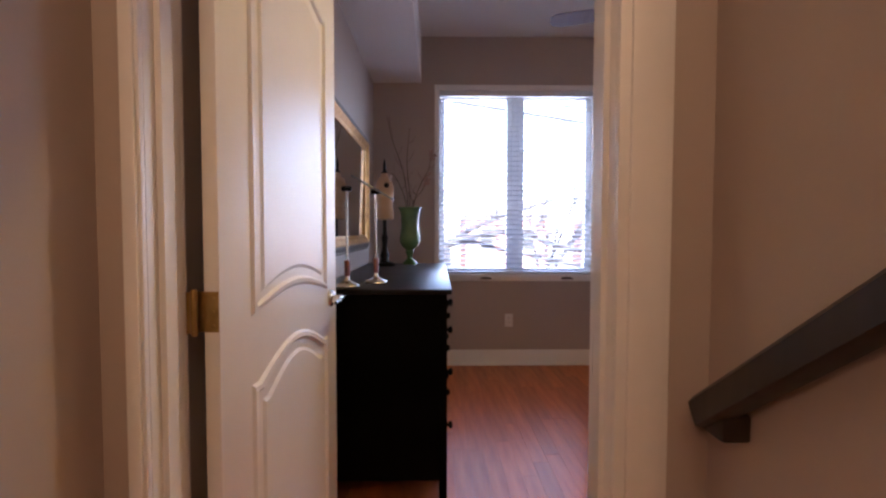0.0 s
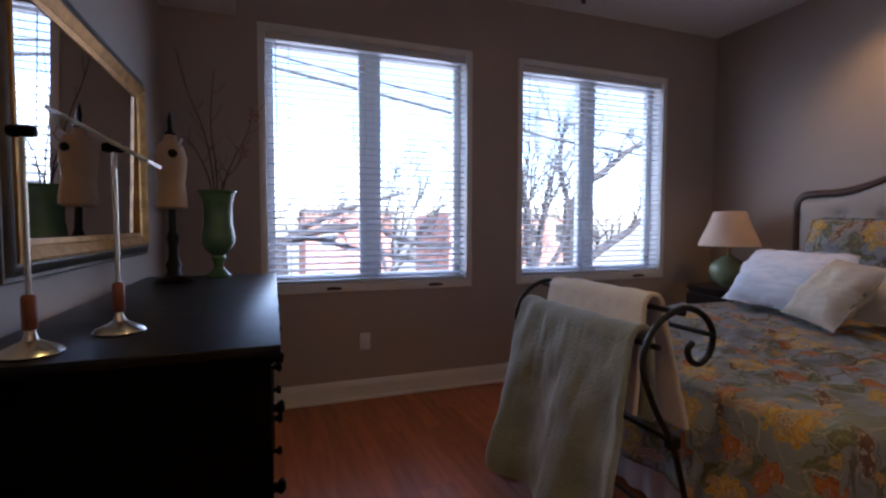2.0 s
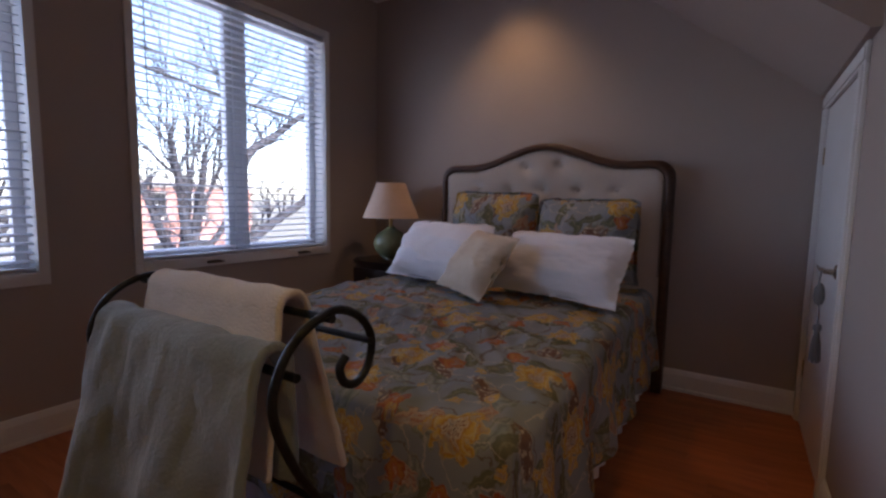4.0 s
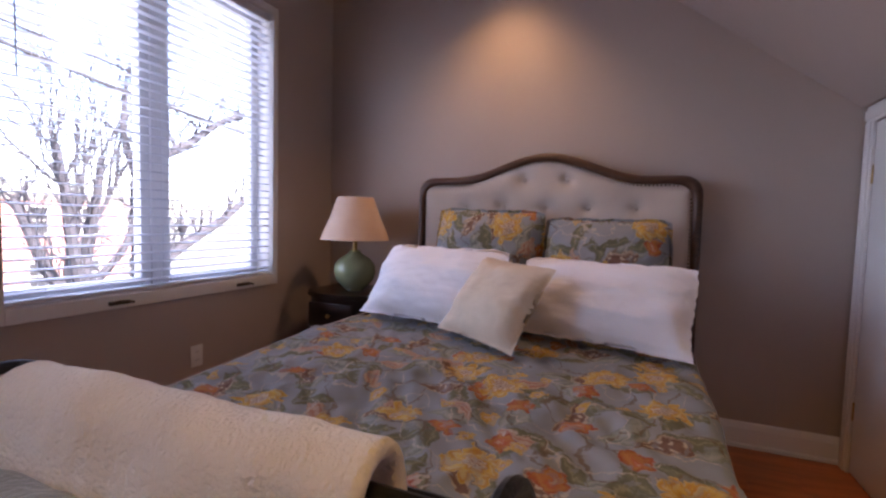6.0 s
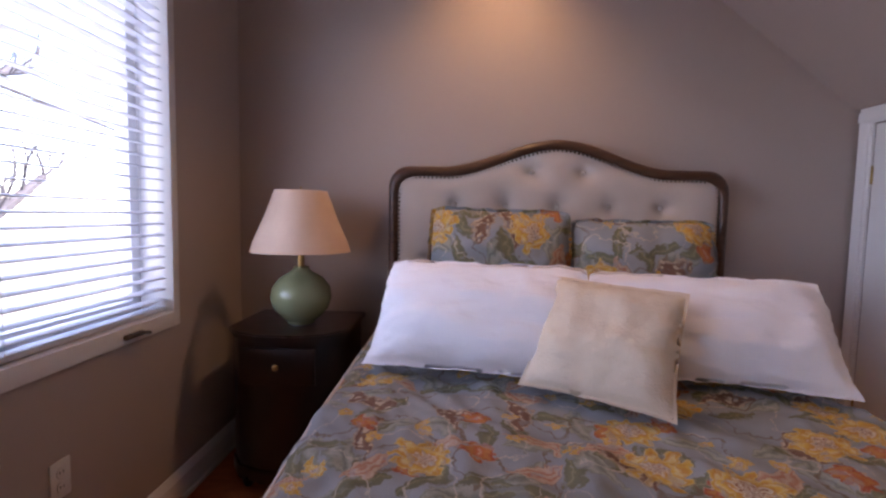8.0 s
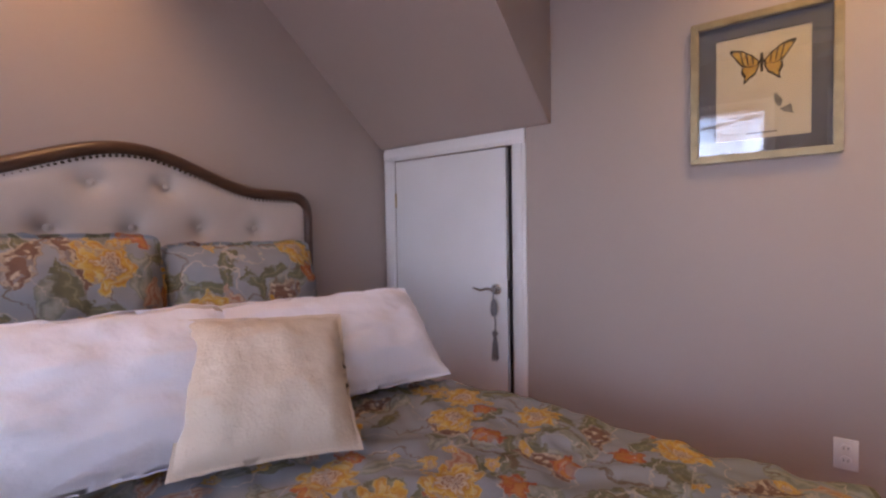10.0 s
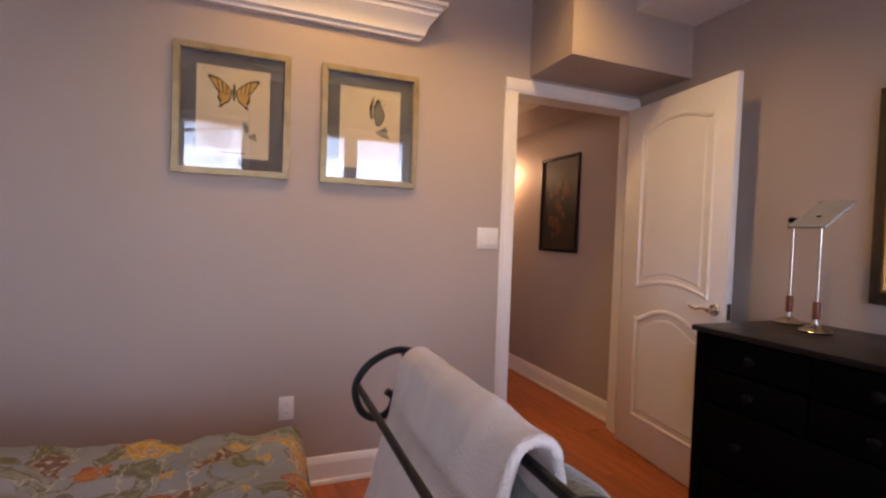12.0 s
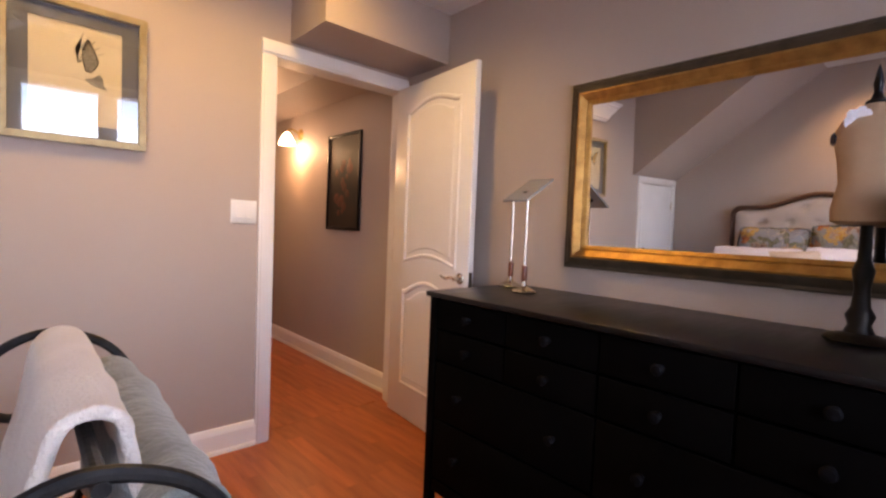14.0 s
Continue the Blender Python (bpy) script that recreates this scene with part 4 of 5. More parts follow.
bm = lay_uv(grid_mesh(B(), spread_point, 190, 190), lambda u, v: (u * 2.45, v * 2.38), 190, 190)
bmesh.ops.recalc_face_normals(bm, faces=bm.faces)
bedspread = thing("bedspread", "grey-blue floral cotton bedspread with yellow and orange blooms", "bedspread")
spread = part("cover", bm, FLORAL, bedspread, angle=80)
sol = spread.modifiers.new("thickness", "SOLIDIFY")
sol.thickness, sol.offset = 0.008, 1
for yy in (BY1 - 0.018,):
    pts_ = [(BX1 - 0.10 - 0.05 * k, yy + 0.004 * noise.noise((k * 0.6, yy, 0)), BZ - 0.004 + 0.042 * min(max((1.75 - 0.05 * k) / 0.8, 0), 1) + 0.003 * noise.noise((k * 0.9, yy, 3))) for k in range(41)]
    part("piping", tube(B(), pts_, 0.0045, 6), LINEN, bedspread, "pale corded piping")


# pillows
def pillow_mesh(bm, w, h, t, flange, seed, sag=0.0, soft=1.0):
    """Stuffed pillow standing in its own (x, z) plane, front towards -y, with a floppy flange round it."""
    n = 48

    def surf(sign):
        def f(u, v):
            a, b = 2 * u - 1, 2 * v - 1
            fx, fz = (w / 2 - flange) / (w / 2), (h / 2 - flange) / (h / 2)
            ia, ib = min(abs(a) / fx, 1), min(abs(b) / fz, 1)
            k = max(0.0, (1 - ia ** 3.2)) ** 0.6 * max(0.0, (1 - ib ** 2.4)) ** 0.6
            k *= 1 - 0.22 * soft * b
            edge = max(abs(a), abs(b))
            crease = abs(noise.noise((a * 2.2 + b * 2.4 + seed, b * 5 - a * 1.5, sign + 6)))
            ray = abs(noise.noise((math.atan2(b, a) * 3.2 + seed, edge * 1.2, sign)))
            wr = noise.noise((a * 2.5 + seed, b * 2.5, sign)) * 0.020 - crease * 0.008 - ray * 0.016 * edge ** 3 + noise.noise((a * 9 + seed, b * 7, sign + 3)) * 0.005
            wr *= 0.35 + 0.65 * soft
            y = sign * (t / 2 * k + 0.003) - sign * -wr * min(1, k * 2.5)
            y += 0.014 * soft * noise.noise((a * 5 + seed, b * 5, seed)) * max(0.0, edge - 0.8) * 5
            px = 1 - 0.07 * (1 - b * b) * abs(a) ** 3 - 0.10 * soft * abs(a) * (0.5 + 0.5 * b) * abs(b) ** 2
            pinch = 1 - 0.05 * (1 - a * a) * abs(b) ** 3 - 0.07 * soft * abs(a) ** 6 * (1.4 if b > 0 else 0.1)
            z = b * h / 2 * pinch + h / 2 - sag * (1 - abs(a)) * max(b, 0)
            rag = 0.006 * soft * noise.noise((a * 9 + seed, b * 9, 1.7)) * (edge > 0.9)
            return (a * w / 2 * px + rag, y, z + rag)
        return f
    for sign in (-1, 1):
        half_ = B()
        grid_mesh(half_, surf(sign), n, n)
        lay_uv(half_, lambda u, v: (u * w + seed * 3.7, v * h + seed), n, n)
        tmp = bpy.data.meshes.new("half")
        half_.to_mesh(tmp)
        half_.free()
        bm.from_mesh(tmp)
        bpy.data.meshes.remove(tmp)
    bmesh.ops.remove_doubles(bm, verts=[v for v in bm.verts], dist=0.0065)
    bmesh.ops.recalc_face_normals(bm, faces=bm.faces)
    return bm


def pillow(name, label, x, y, z, lean, turn, w, h, t, flange, mat, seed, roll=0.0, sag=0.0, soft=1.0):
    """Front faces -x of the room when turn is 0; lean tips its top back."""
    m = pose(x, y, z) @ pose(0, 0, 0, 0, 0, -90 + turn) @ pose(0, 0, 0, -lean, roll, 0)
    return solo(name, pillow_mesh(B(), w, h, t, flange, seed, sag, soft), mat, label, "pillow", m=m, angle=80, group="pillows on the bed")


pillow("floral_pillow", "floral pillow sham leaning on the headboard", 3.70, 3.27, 0.735, 13, 0, 0.70, 0.55, 0.24, 0.02, FLORAL2, 1.0, roll=1, soft=0.95)
pillow("floral_pillow", "floral pillow sham leaning on the headboard", 3.70, 2.62, 0.715, 13, -2, 0.70, 0.53, 0.24, 0.02, FLORAL2, 5.0, soft=0.95)
pillow("white_pillow", "large white linen pillow with a flange", 3.15, 3.395, 0.702, 33, -12, 0.79, 0.425, 0.20, 0.016, WHITE, 9.0)
pillow("white_pillow", "large white linen pillow with a flange", 3.120, 2.645, 0.700, 38, -14, 0.82, 0.415, 0.20, 0.016, WHITE, 14.0)
pillow("cushion", "small square ecru cushion with a tan back flange", 2.955, 3.065, 0.698, 38, -27, 0.44, 0.405, 0.14, 0.012, CUSHION, 21.0, roll=3, soft=0.35)


# nightstand and lamp
ns = thing("nightstand", "dark mahogany nightstand with a rounded top", "nightstand", pose(3.80, 4.20, 0))
pts = [(0.26, 0.27), (0.26, -0.27), (-0.12, -0.27), (-0.22, -0.20), (-0.27, -0.08), (-0.27, 0.08), (-0.22, 0.20), (-0.12, 0.27)]


def slab(scale, z0, z1, bev):
    b = prism(B(), [(x * scale, y * scale) for x, y in pts], "z", z0, z1)
    bmesh.ops.bevel(b, geom=[e for e in b.edges if abs(e.verts[0].co.z - e.verts[1].co.z) < 1e-5], offset=bev, segments=2, affect="EDGES")
    return b


part("top", slab(1.0, 0.685, 0.712, 0.006), REDWOOD, ns)
part("body", slab(0.93, 0.12, 0.684, 0.002), REDWOOD, ns)
part("drawer_front", box(B(), -0.262, -0.250, -0.16, 0.16, 0.50, 0.655, 0.003), REDWOOD, ns)
part("drawer_knob", lathe(B(), [(0.006, 0), (0.006, 0.012), (0.014, 0.02), (0.010, 0.028), (0, 0.03)], 12, (-0.262, 0, 0.58), Euler((0, radians(-90), 0)).to_matrix()), BRASS, ns)
part("plinth", slab(0.96, 0.06, 0.119, 0.004), REDWOOD, ns)
for x, y in ((0.2, 0.2), (0.2, -0.2), (-0.16, 0.17), (-0.16, -0.17)):
    part("foot", lathe(B(), [(0.018, 0), (0.028, 0.03), (0.03, 0.059)], 12, (x, y, 0)), REDWOOD, ns)

tl = thing("table_lamp", "celadon ceramic table lamp with a peach pleated shade, unlit", "lamp", pose(3.775, 4.175, 0.712))
part("base", lathe(B(), [(0.055, 0), (0.062, 0.006), (0.060, 0.014), (0.085, 0.030), (0.122, 0.070), (0.138, 0.120), (0.130, 0.172), (0.096, 0.215), (0.050, 0.240), (0.034, 0.256), (0.036, 0.266), (0, 0.267)], 40), CELADON, tl)
part("neck", lathe(B(), [(0.014, 0.266), (0.014, 0.315), (0.019, 0.32), (0.019, 0.37), (0, 0.372)], 14), BRASS, tl)
sh = B()
NP = 144
sp = [(0.222, 0.335), (0.205, 0.385), (0.155, 0.50), (0.115, 0.612)]
rings = []
for side in (0, 1):
    for r, z in (sp if side == 0 else sp[::-1]):
        rings.append([sh.verts.new(((r - side * 0.003 + 0.0016 * (i % 2)) * math.cos(2 * math.pi * i / NP), (r - side * 0.003 + 0.0016 * (i % 2)) * math.sin(2 * math.pi * i / NP), z)) for i in range(NP)])
for a, b in zip(rings, rings[1:] + rings[:1]):
    for i in range(NP):
        sh.faces.new((a[i], a[(i + 1) % NP], b[(i + 1) % NP], b[i]))
bmesh.ops.recalc_face_normals(sh, faces=sh.faces)
part("shade", sh, SHADE, tl, "peach pleated fabric shade", angle=60)
hb_ = tube(B(), [(-0.113, 0, 0.60), (0.113, 0, 0.60)], 0.0025, 6)
tube(hb_, [(0, -0.113, 0.60), (0, 0.113, 0.60)], 0.0025, 6)
tube(hb_, [(0, 0, 0.37), (0, 0, 0.63)], 0.003, 6)
part("harp", hb_, BRASS, tl)

# quilt rack of wrought iron at the foot of the bed
rack = thing("quilt_rack", "black wrought-iron quilt rack with scrolled ends", "quilt rack", pose(0, 0, 0))
RY0, RY1, RDX = 2.55, 3.36, 0.018
CURL = [(1.627, 0.012), (1.608, 0.12), (1.566, 0.27), (1.503, 0.479), (1.421, 0.624), (1.369, 0.755), (1.385, 0.844), (1.444, 0.91), (1.538, 0.941), (1.619, 0.91), (1.661, 0.849), (1.647, 0.781), (1.606, 0.751), (1.566, 0.765), (1.552, 0.802), (1.572, 0.825)]
for ry in (RY0, RY1):
    part("scroll_leg", tube(B(), smooth_path([(x + RDX, ry, z) for x, z in CURL]), 0.0105, 10), IRON, rack, "scrolled iron end")
    part("collar", box(B(), 1.475 + RDX, 1.520 + RDX, ry - 0.016, ry + 0.016, 0.48, 0.52, 0.006), IRON, rack)
    part("foot_bar", tube(B(), smooth_path([(1.30 + RDX, ry, 0.012), (1.36 + RDX, ry, 0.030), (1.50 + RDX, ry, 0.036), (1.60 + RDX, ry, 0.030), (1.66 + RDX, ry, 0.012)]), 0.0095, 10), IRON, rack)
for x, z, r in ((1.520, 0.926, 0.010), (1.420, 0.822, 0.010), (1.653, 0.845, 0.009), (1.50, 0.50, 0.008), (1.60, 0.14, 0.008)):
    part("rail", tube(B(), [(x + RDX, RY0 - 0.012, z), (x + RDX, RY1 + 0.012, z)], r, 10), IRON, rack)


def hanging(name, label, rail, y0, y1, front, back, flare_f, flare_b, mat, seed, amp, thick, lift=0.0, freq=26.0, waves=3.2):
    """Cloth laid over a rail that runs along y: front drop towards -x, back drop towards +x."""
    rx, rz = rail
    r = 0.022 + thick
    total = front + back + math.pi * r

    def f(u, v):
        s = u * total
        wob = noise.noise((v * waves + seed, 0.0, seed)) * 1.2 + 0.7 * math.sin(v * freq * 0.5 + seed)
        y = y0 + (y1 - y0) * v
        if s < front:
            d = front - s
            k = min(d / 0.5, 1.3)
            x = rx - r - flare_f * d - amp * k * (wob + 0.5)
            z = rz + lift - d * (1 - flare_f * flare_f * 0.5)
            y += (v - 0.5) * 0.10 * k + 0.012 * k * math.cos(v * freq * 0.5 + seed)
        elif s < front + math.pi * r:
            a = (s - front) / r
            x = rx - r * math.cos(a)
            z = rz + lift + r * math.sin(a)
        else:
            d = s - front - math.pi * r
            k = min(d / 0.5, 1.3)
            x = rx + r + flare_b * d + amp * k * (wob * 0.6)
            z = rz + lift - d * (1 - flare_b * flare_b * 0.5)
            y += (v - 0.5) * 0.04 * k
        n = (0.004 + amp * 0.38) * noise.noise((s * 6, v * 7 + s * 2, seed)) - amp * 0.25 * abs(noise.noise((s * 3 + v * 5, v * 11, seed + 2))) + 0.003 * noise.noise((s * 22, v * 16, seed))
        return (x + n, y + 0.010 * noise.noise((s * 3, seed, 1)) * (1 if v > 0.5 else -1), max(z + n * 0.6 + 0.008 * noise.noise((v * 5, seed, 2)), 0.03))
    bm = grid_mesh(B(), f, 90, 70)
    bmesh.ops.recalc_face_normals(bm, faces=bm.faces)
    ob = solo(name, bm, mat, label, "blanket", angle=80)
    m = ob.modifiers.new("thickness", "SOLIDIFY")
    m.thickness, m.offset = thick, 0
    b = ob.modifiers.new("round", "BEVEL")
    b.width, b.segments = thick * 0.4, 2
    return ob


hanging("throw_blanket", "cream fleece throw folded over the rack's upper rail", (1.520 + RDX, 0.926), RY0 + 0.11, RY1 - 0.12, 0.36, 0.46, 0.20, 0.22, TOWEL, 3.0, 0.006, 0.020)
hanging("plush_blanket", "sage-grey plush blanket draped over the rack's front rail", (1.420 + RDX, 0.822), RY0 + 0.06, RY1 - 0.03, 0.72, 0.26, 0.15, 0.02, BLANKET, 8.0, 0.036, 0.024, freq=30, waves=5)

# dresser
DRX0, DRX1, DRY0, DRY1, DRZ = XL + 0.03, 0.312, 2.452, 4.055, 0.952
dr = thing("dresser", "black-brown wooden dresser with round knobs", "dresser", pose(0, 0, 0))
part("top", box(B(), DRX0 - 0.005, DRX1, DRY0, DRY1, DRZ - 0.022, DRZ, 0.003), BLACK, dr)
# everything below the top wears the shade-darkened copy of its lacquer
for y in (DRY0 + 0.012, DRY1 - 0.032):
    part("side_panel", box(B(), DRX0, DRX1 - 0.030, y, y + 0.020, 0.11, DRZ - 0.0222, 0.001), BLACKSHADED, dr)
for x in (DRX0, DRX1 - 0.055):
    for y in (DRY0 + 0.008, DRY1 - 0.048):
        part("leg", box(B(), x, x + 0.035, y, y + 0.040, 0, DRZ - 0.0224, 0.002), BLACKSHADED, dr)
part("back_panel", box(B(), DRX0 + 0.004, DRX0 + 0.012, DRY0 + 0.05, DRY1 - 0.05, 0.12, DRZ - 0.023), BLACKSHADED, dr)
part("bottom_panel", box(B(), DRX0 + 0.013, DRX1 - 0.05, DRY0 + 0.033, DRY1 - 0.033, 0.12, 0.14), BLACKSHADED, dr)
part("bottom_rail", box(B(), DRX1 - 0.052, DRX1 - 0.026, DRY0 + 0.05, DRY1 - 0.05, 0.09, 0.145, 0.002), BLACKSHADED, dr)
knob = mesh_of("knob", lathe(B(), [(0.012, 0), (0.010, 0.004), (0.008, 0.012), (0.016, 0.020), (0.018, 0.026), (0.013, 0.033), (0, 0.035)], 16, (0, 0, 0), Euler((0, radians(90), 0)).to_matrix()), KNOBBLK)
levels = [(0.155, 0.405, 2), (0.415, 0.655, 2), (0.665, 0.790, 4), (0.800, 0.920, 4)]
for z0, z1, n in levels:
    wide = (DRY1 - DRY0 - 0.105) / n
    for i in range(n):
        y0 = DRY0 + 0.0525 + i * wide
        d = part("drawer", box(B(), DRX1 - 0.048, DRX1 - 0.024, y0 + 0.004, y0 + wide - 0.004, z0, z1, 0.002), BLACKSHADED, dr)
        for f in ((0.2, 0.8) if n == 2 else (0.5,)):
            k = new("knob", knob)
            k.parent = d
            k.location = (DRX1 - 0.024, y0 + wide * f, (z0 + z1) / 2)

# wall mirror with a bronze and gold frame
mi = thing("wall_mirror", "large wall mirror in a bronze and gold frame", "mirror", pose(XL, 0, 0))
MY0, MY1, MZ0, MZ1 = 2.735, 4.06, 1.066, 1.90


def frame_ring(i0, i1, prof, mat, name, label):
    """A mitred ring of four sides; prof: (inset, out) across the moulding."""
    for side in range(4):
        b = B()
        rows = []
        for ins, out in prof:
            c = [(MY0 + ins, MZ0 + ins), (MY1 - ins, MZ0 + ins), (MY1 - ins, MZ1 - ins), (MY0 + ins, MZ1 - ins)]
            p, q = c[side], c[(side + 1) % 4]
            rows.append([b.verts.new((out, *p)), b.verts.new((out, *q))])
        rows = rows + [[b.verts.new((0.004, r[0].co.y, r[0].co.z)), b.verts.new((0.004, r[1].co.y, r[1].co.z))] for r in (rows[-1], rows[0])]
        for a, c in zip(rows, rows[1:] + rows[:1]):
            b.faces.new((a[0], a[1], c[1], c[0]))
        b.faces.new([r[0] for r in rows])
        b.faces.new([r[1] for r in rows][::-1])
        bmesh.ops.recalc_face_normals(b, faces=b.faces)
        part(name, b, mat, mi, label, angle=30)


frame_ring(0, 0, [(0.0, 0.022), (0.006, 0.030), (0.016, 0.030), (0.022, 0.036), (0.042, 0.042), (0.048, 0.040)], DARKGILT, "outer_moulding", "dark bronze outer moulding")
frame_ring(0, 0, [(0.0482, 0.046), (0.056, 0.049), (0.066, 0.042), (0.084, 0.028), (0.090, 0.031), (0.104, 0.024)], GOLD, "inner_moulding", "worn gold inner moulding")
gl = box(B(), 0.005, 0.009, MY0 + 0.1045, MY1 - 0.1045, MZ0 + 0.1045, MZ1 - 0.1045)
bmesh.ops.transform(gl, matrix=pose(0.005, 0, MZ0 + 0.1045, 0, 1.0, 0) @ pose(-0.005, 0, -MZ0 - 0.1045), verts=gl.verts)
part("glass", gl, MIRROR, mi, flat=True)

# tilting glass plate on two posts
gs = thing("glass_stand", "tilted glass plate on two nickel and wood posts", "stand", pose(0, 0, DRZ))
for x, y in ((-0.150, 2.530), (-0.045, 2.695)):
    b = lathe(B(), [(0.052, 0), (0.055, 0.006), (0.050, 0.012), (0.030, 0.022), (0.014, 0.030), (0.010, 0.040), (0.009, 0.05)], 24, (x, y, 0))
    p = part("foot", b, CHROME, gs, "turned nickel foot")
    part("grip", lathe(B(), [(0.010, 0.05), (0.013, 0.055), (0.013, 0.115), (0.010, 0.12)], 14, (x, y, 0)), TURNED, p, "reddish wooden grip")
    part("rod", lathe(B(), [(0.0055, 0.12), (0.0055, 0.43), (0, 0.431)], 10, (x, y, 0)), CHROME, p)
    part("joint", lathe(B(), [(0.010, -0.022), (0.012, -0.015), (0.012, 0.015), (0.010, 0.022), (0, 0.023)], 12, (x, y, 0.435), Euler((0, radians(90), 0)).to_matrix()), KNOBBLK, p)
pl = B()
box(pl, -0.108, 0.108, -0.065, 0.065, -0.005, 0.005, 0.002)
bmesh.ops.transform(pl, matrix=pose(-0.055, 2.690, 0.452, 0, 30, 0), verts=pl.verts)
part("plate", pl, PLATE, gs, "pale tilted glass plate", flat=True)

# dress-form torso on a turned stand: one mesh
b = B()
prof = [(0.075, 0), (0.080, 0.008), (0.070, 0.018), (0.035, 0.028), (0.026, 0.05), (0.034, 0.075), (0.022, 0.10), (0.018, 0.15), (0.026, 0.20), (0.016, 0.23), (0.014, 0.34)]
lathe(b, prof, 20)
n_stand = len(b.faces)
tors = [(0.062, 0.050, 0.325), (0.082, 0.062, 0.335), (0.084, 0.062, 0.37), (0.070, 0.054, 0.44), (0.076, 0.062, 0.50), (0.084, 0.066, 0.545), (0.086, 0.056, 0.585), (0.070, 0.045, 0.615), (0.030, 0.028, 0.630), (0.024, 0.024, 0.655)]
rings = [[b.verts.new((sy * math.sin(a), sx * math.cos(a), z)) for a in (2 * math.pi * i / 24 for i in range(24))] for sx, sy, z in tors]
for p, q in zip(rings, rings[1:]):
    for i in range(24):
        b.faces.new((p[i], p[(i + 1) % 24], q[(i + 1) % 24], q[i])).material_index = 1
b.faces.new(rings[0][::-1]).material_index = 0
b.faces.new(rings[-1]).material_index = 0
k0 = len(b.faces)
lathe(b, [(0.024, 0.655), (0.026, 0.662), (0.014, 0.672), (0.009, 0.69), (0.012, 0.71), (0.007, 0.74), (0, 0.765)], 14)
for s in (-1, 1):
    lathe(b, [(0.017, -0.006), (0.019, 0.004), (0.012, 0.009), (0, 0.010)], 12, (0, s * 0.084, 0.565), Euler((radians(-90 * s), 0, 0)).to_matrix())
for i in range(22):
    a, r = i * 2.4, 0.006 + 0.020 * i / 22
    c = Vector((0.030 + 0.35 * r * math.cos(a), -0.040 + r * math.sin(a), 0.612 + 0.8 * r * math.cos(a)))
    petal = [b.verts.new(c + Vector((0.008 * math.sin(a + q), 0.013 * math.cos(q), 0.013 * math.sin(q)))) for q in (2 * math.pi * k / 6 for k in range(6))]
    tip = b.verts.new(c + Vector((0.007, 0, 0)))
    low_ = b.verts.new(c - Vector((0.006, 0, 0)))
    for k in range(6):
        b.faces.new((petal[k], petal[(k + 1) % 6], tip)).material_index = 2
        b.faces.new((petal[(k + 1) % 6], petal[k], low_)).material_index = 2
bmesh.ops.recalc_face_normals(b, faces=b.faces)
solo("dress_form", b, [BLACK, TORSO, WHITE], "small tan dress-form torso with a white ruffle on a black stand", "mannequin", m=pose(-0.125, 3.80, DRZ, 0, 0, 15), angle=50)

# green urn vase with dry branches
va = thing("urn_vase", "green glazed urn vase with dry branches", "vase", pose(0.045, 3.955, DRZ))
part("body", lathe(B(), [(0.055, 0), (0.058, 0.008), (0.045, 0.022), (0.022, 0.045), (0.024, 0.075), (0.034, 0.095), (0.030, 0.108), (0.056, 0.130), (0.076, 0.165), (0.078, 0.20), (0.066, 0.27), (0.068, 0.36), (0.080, 0.408), (0.092, 0.418), (0.090, 0.424), (0.074, 0.412), (0.058, 0.35), (0.056, 0.22), (0.03, 0.16), (0, 0.15)], 36), GREENVASE, va)
rnd = random.Random(5)
BR = [[(0, 0, 0.2), (-0.02, 0.02, 0.5), (-0.06, 0.05, 0.72), (-0.13, 0.03, 0.92), (-0.17, 0.02, 1.10)], [(0, 0, 0.2), (0.03, 0.02, 0.45), (0.07, 0.05, 0.58), (0.14, 0.04, 0.72), (0.17, 0.06, 0.86)], [(0, 0, 0.2), (0.0, -0.01, 0.5), (-0.02, -0.02, 0.75), (0.0, -0.03, 1.0)], [(0, 0, 0.2), (0.02, 0.03, 0.45), (0.09, 0.02, 0.55), (0.13, 0.0, 0.66)], [(0, 0, 0.2), (-0.03, -0.01, 0.46), (-0.09, 0.0, 0.62), (-0.14, 0.02, 0.68)]]
for i, br in enumerate(BR):
    pth = smooth_path(br)
    o = part("branch", tube(B(), pth, 0.0045, 6, 0.0014), TWIG, va, "dry brown branch")
    for k in range(6, len(pth) - 1, 3):
        p = pth[k]
        d = Vector((rnd.uniform(-1, 1), rnd.uniform(-1, 1), rnd.uniform(0.3, 1.2))).normalized()
        tw = tube(B(), [p, p + d * 0.05, p + d * 0.05 + Vector((d.x, d.y, 1.2)).normalized() * 0.06], 0.0018, 5, 0.0008)
        part("twig", tw, TWIG, o)
    if i in (1, 3):
        pe = B()
        for k in range(9):
            p = pth[-1] + Vector((rnd.uniform(-0.022, 0.022), rnd.uniform(-0.022, 0.022), rnd.uniform(-0.07, 0.02)))
            lathe(pe, [(0, -0.010), (0.010, -0.003), (0.009, 0.006), (0, 0.012)], 7, p)
        part("dried_bloom", pe, BLOSSOM, o)

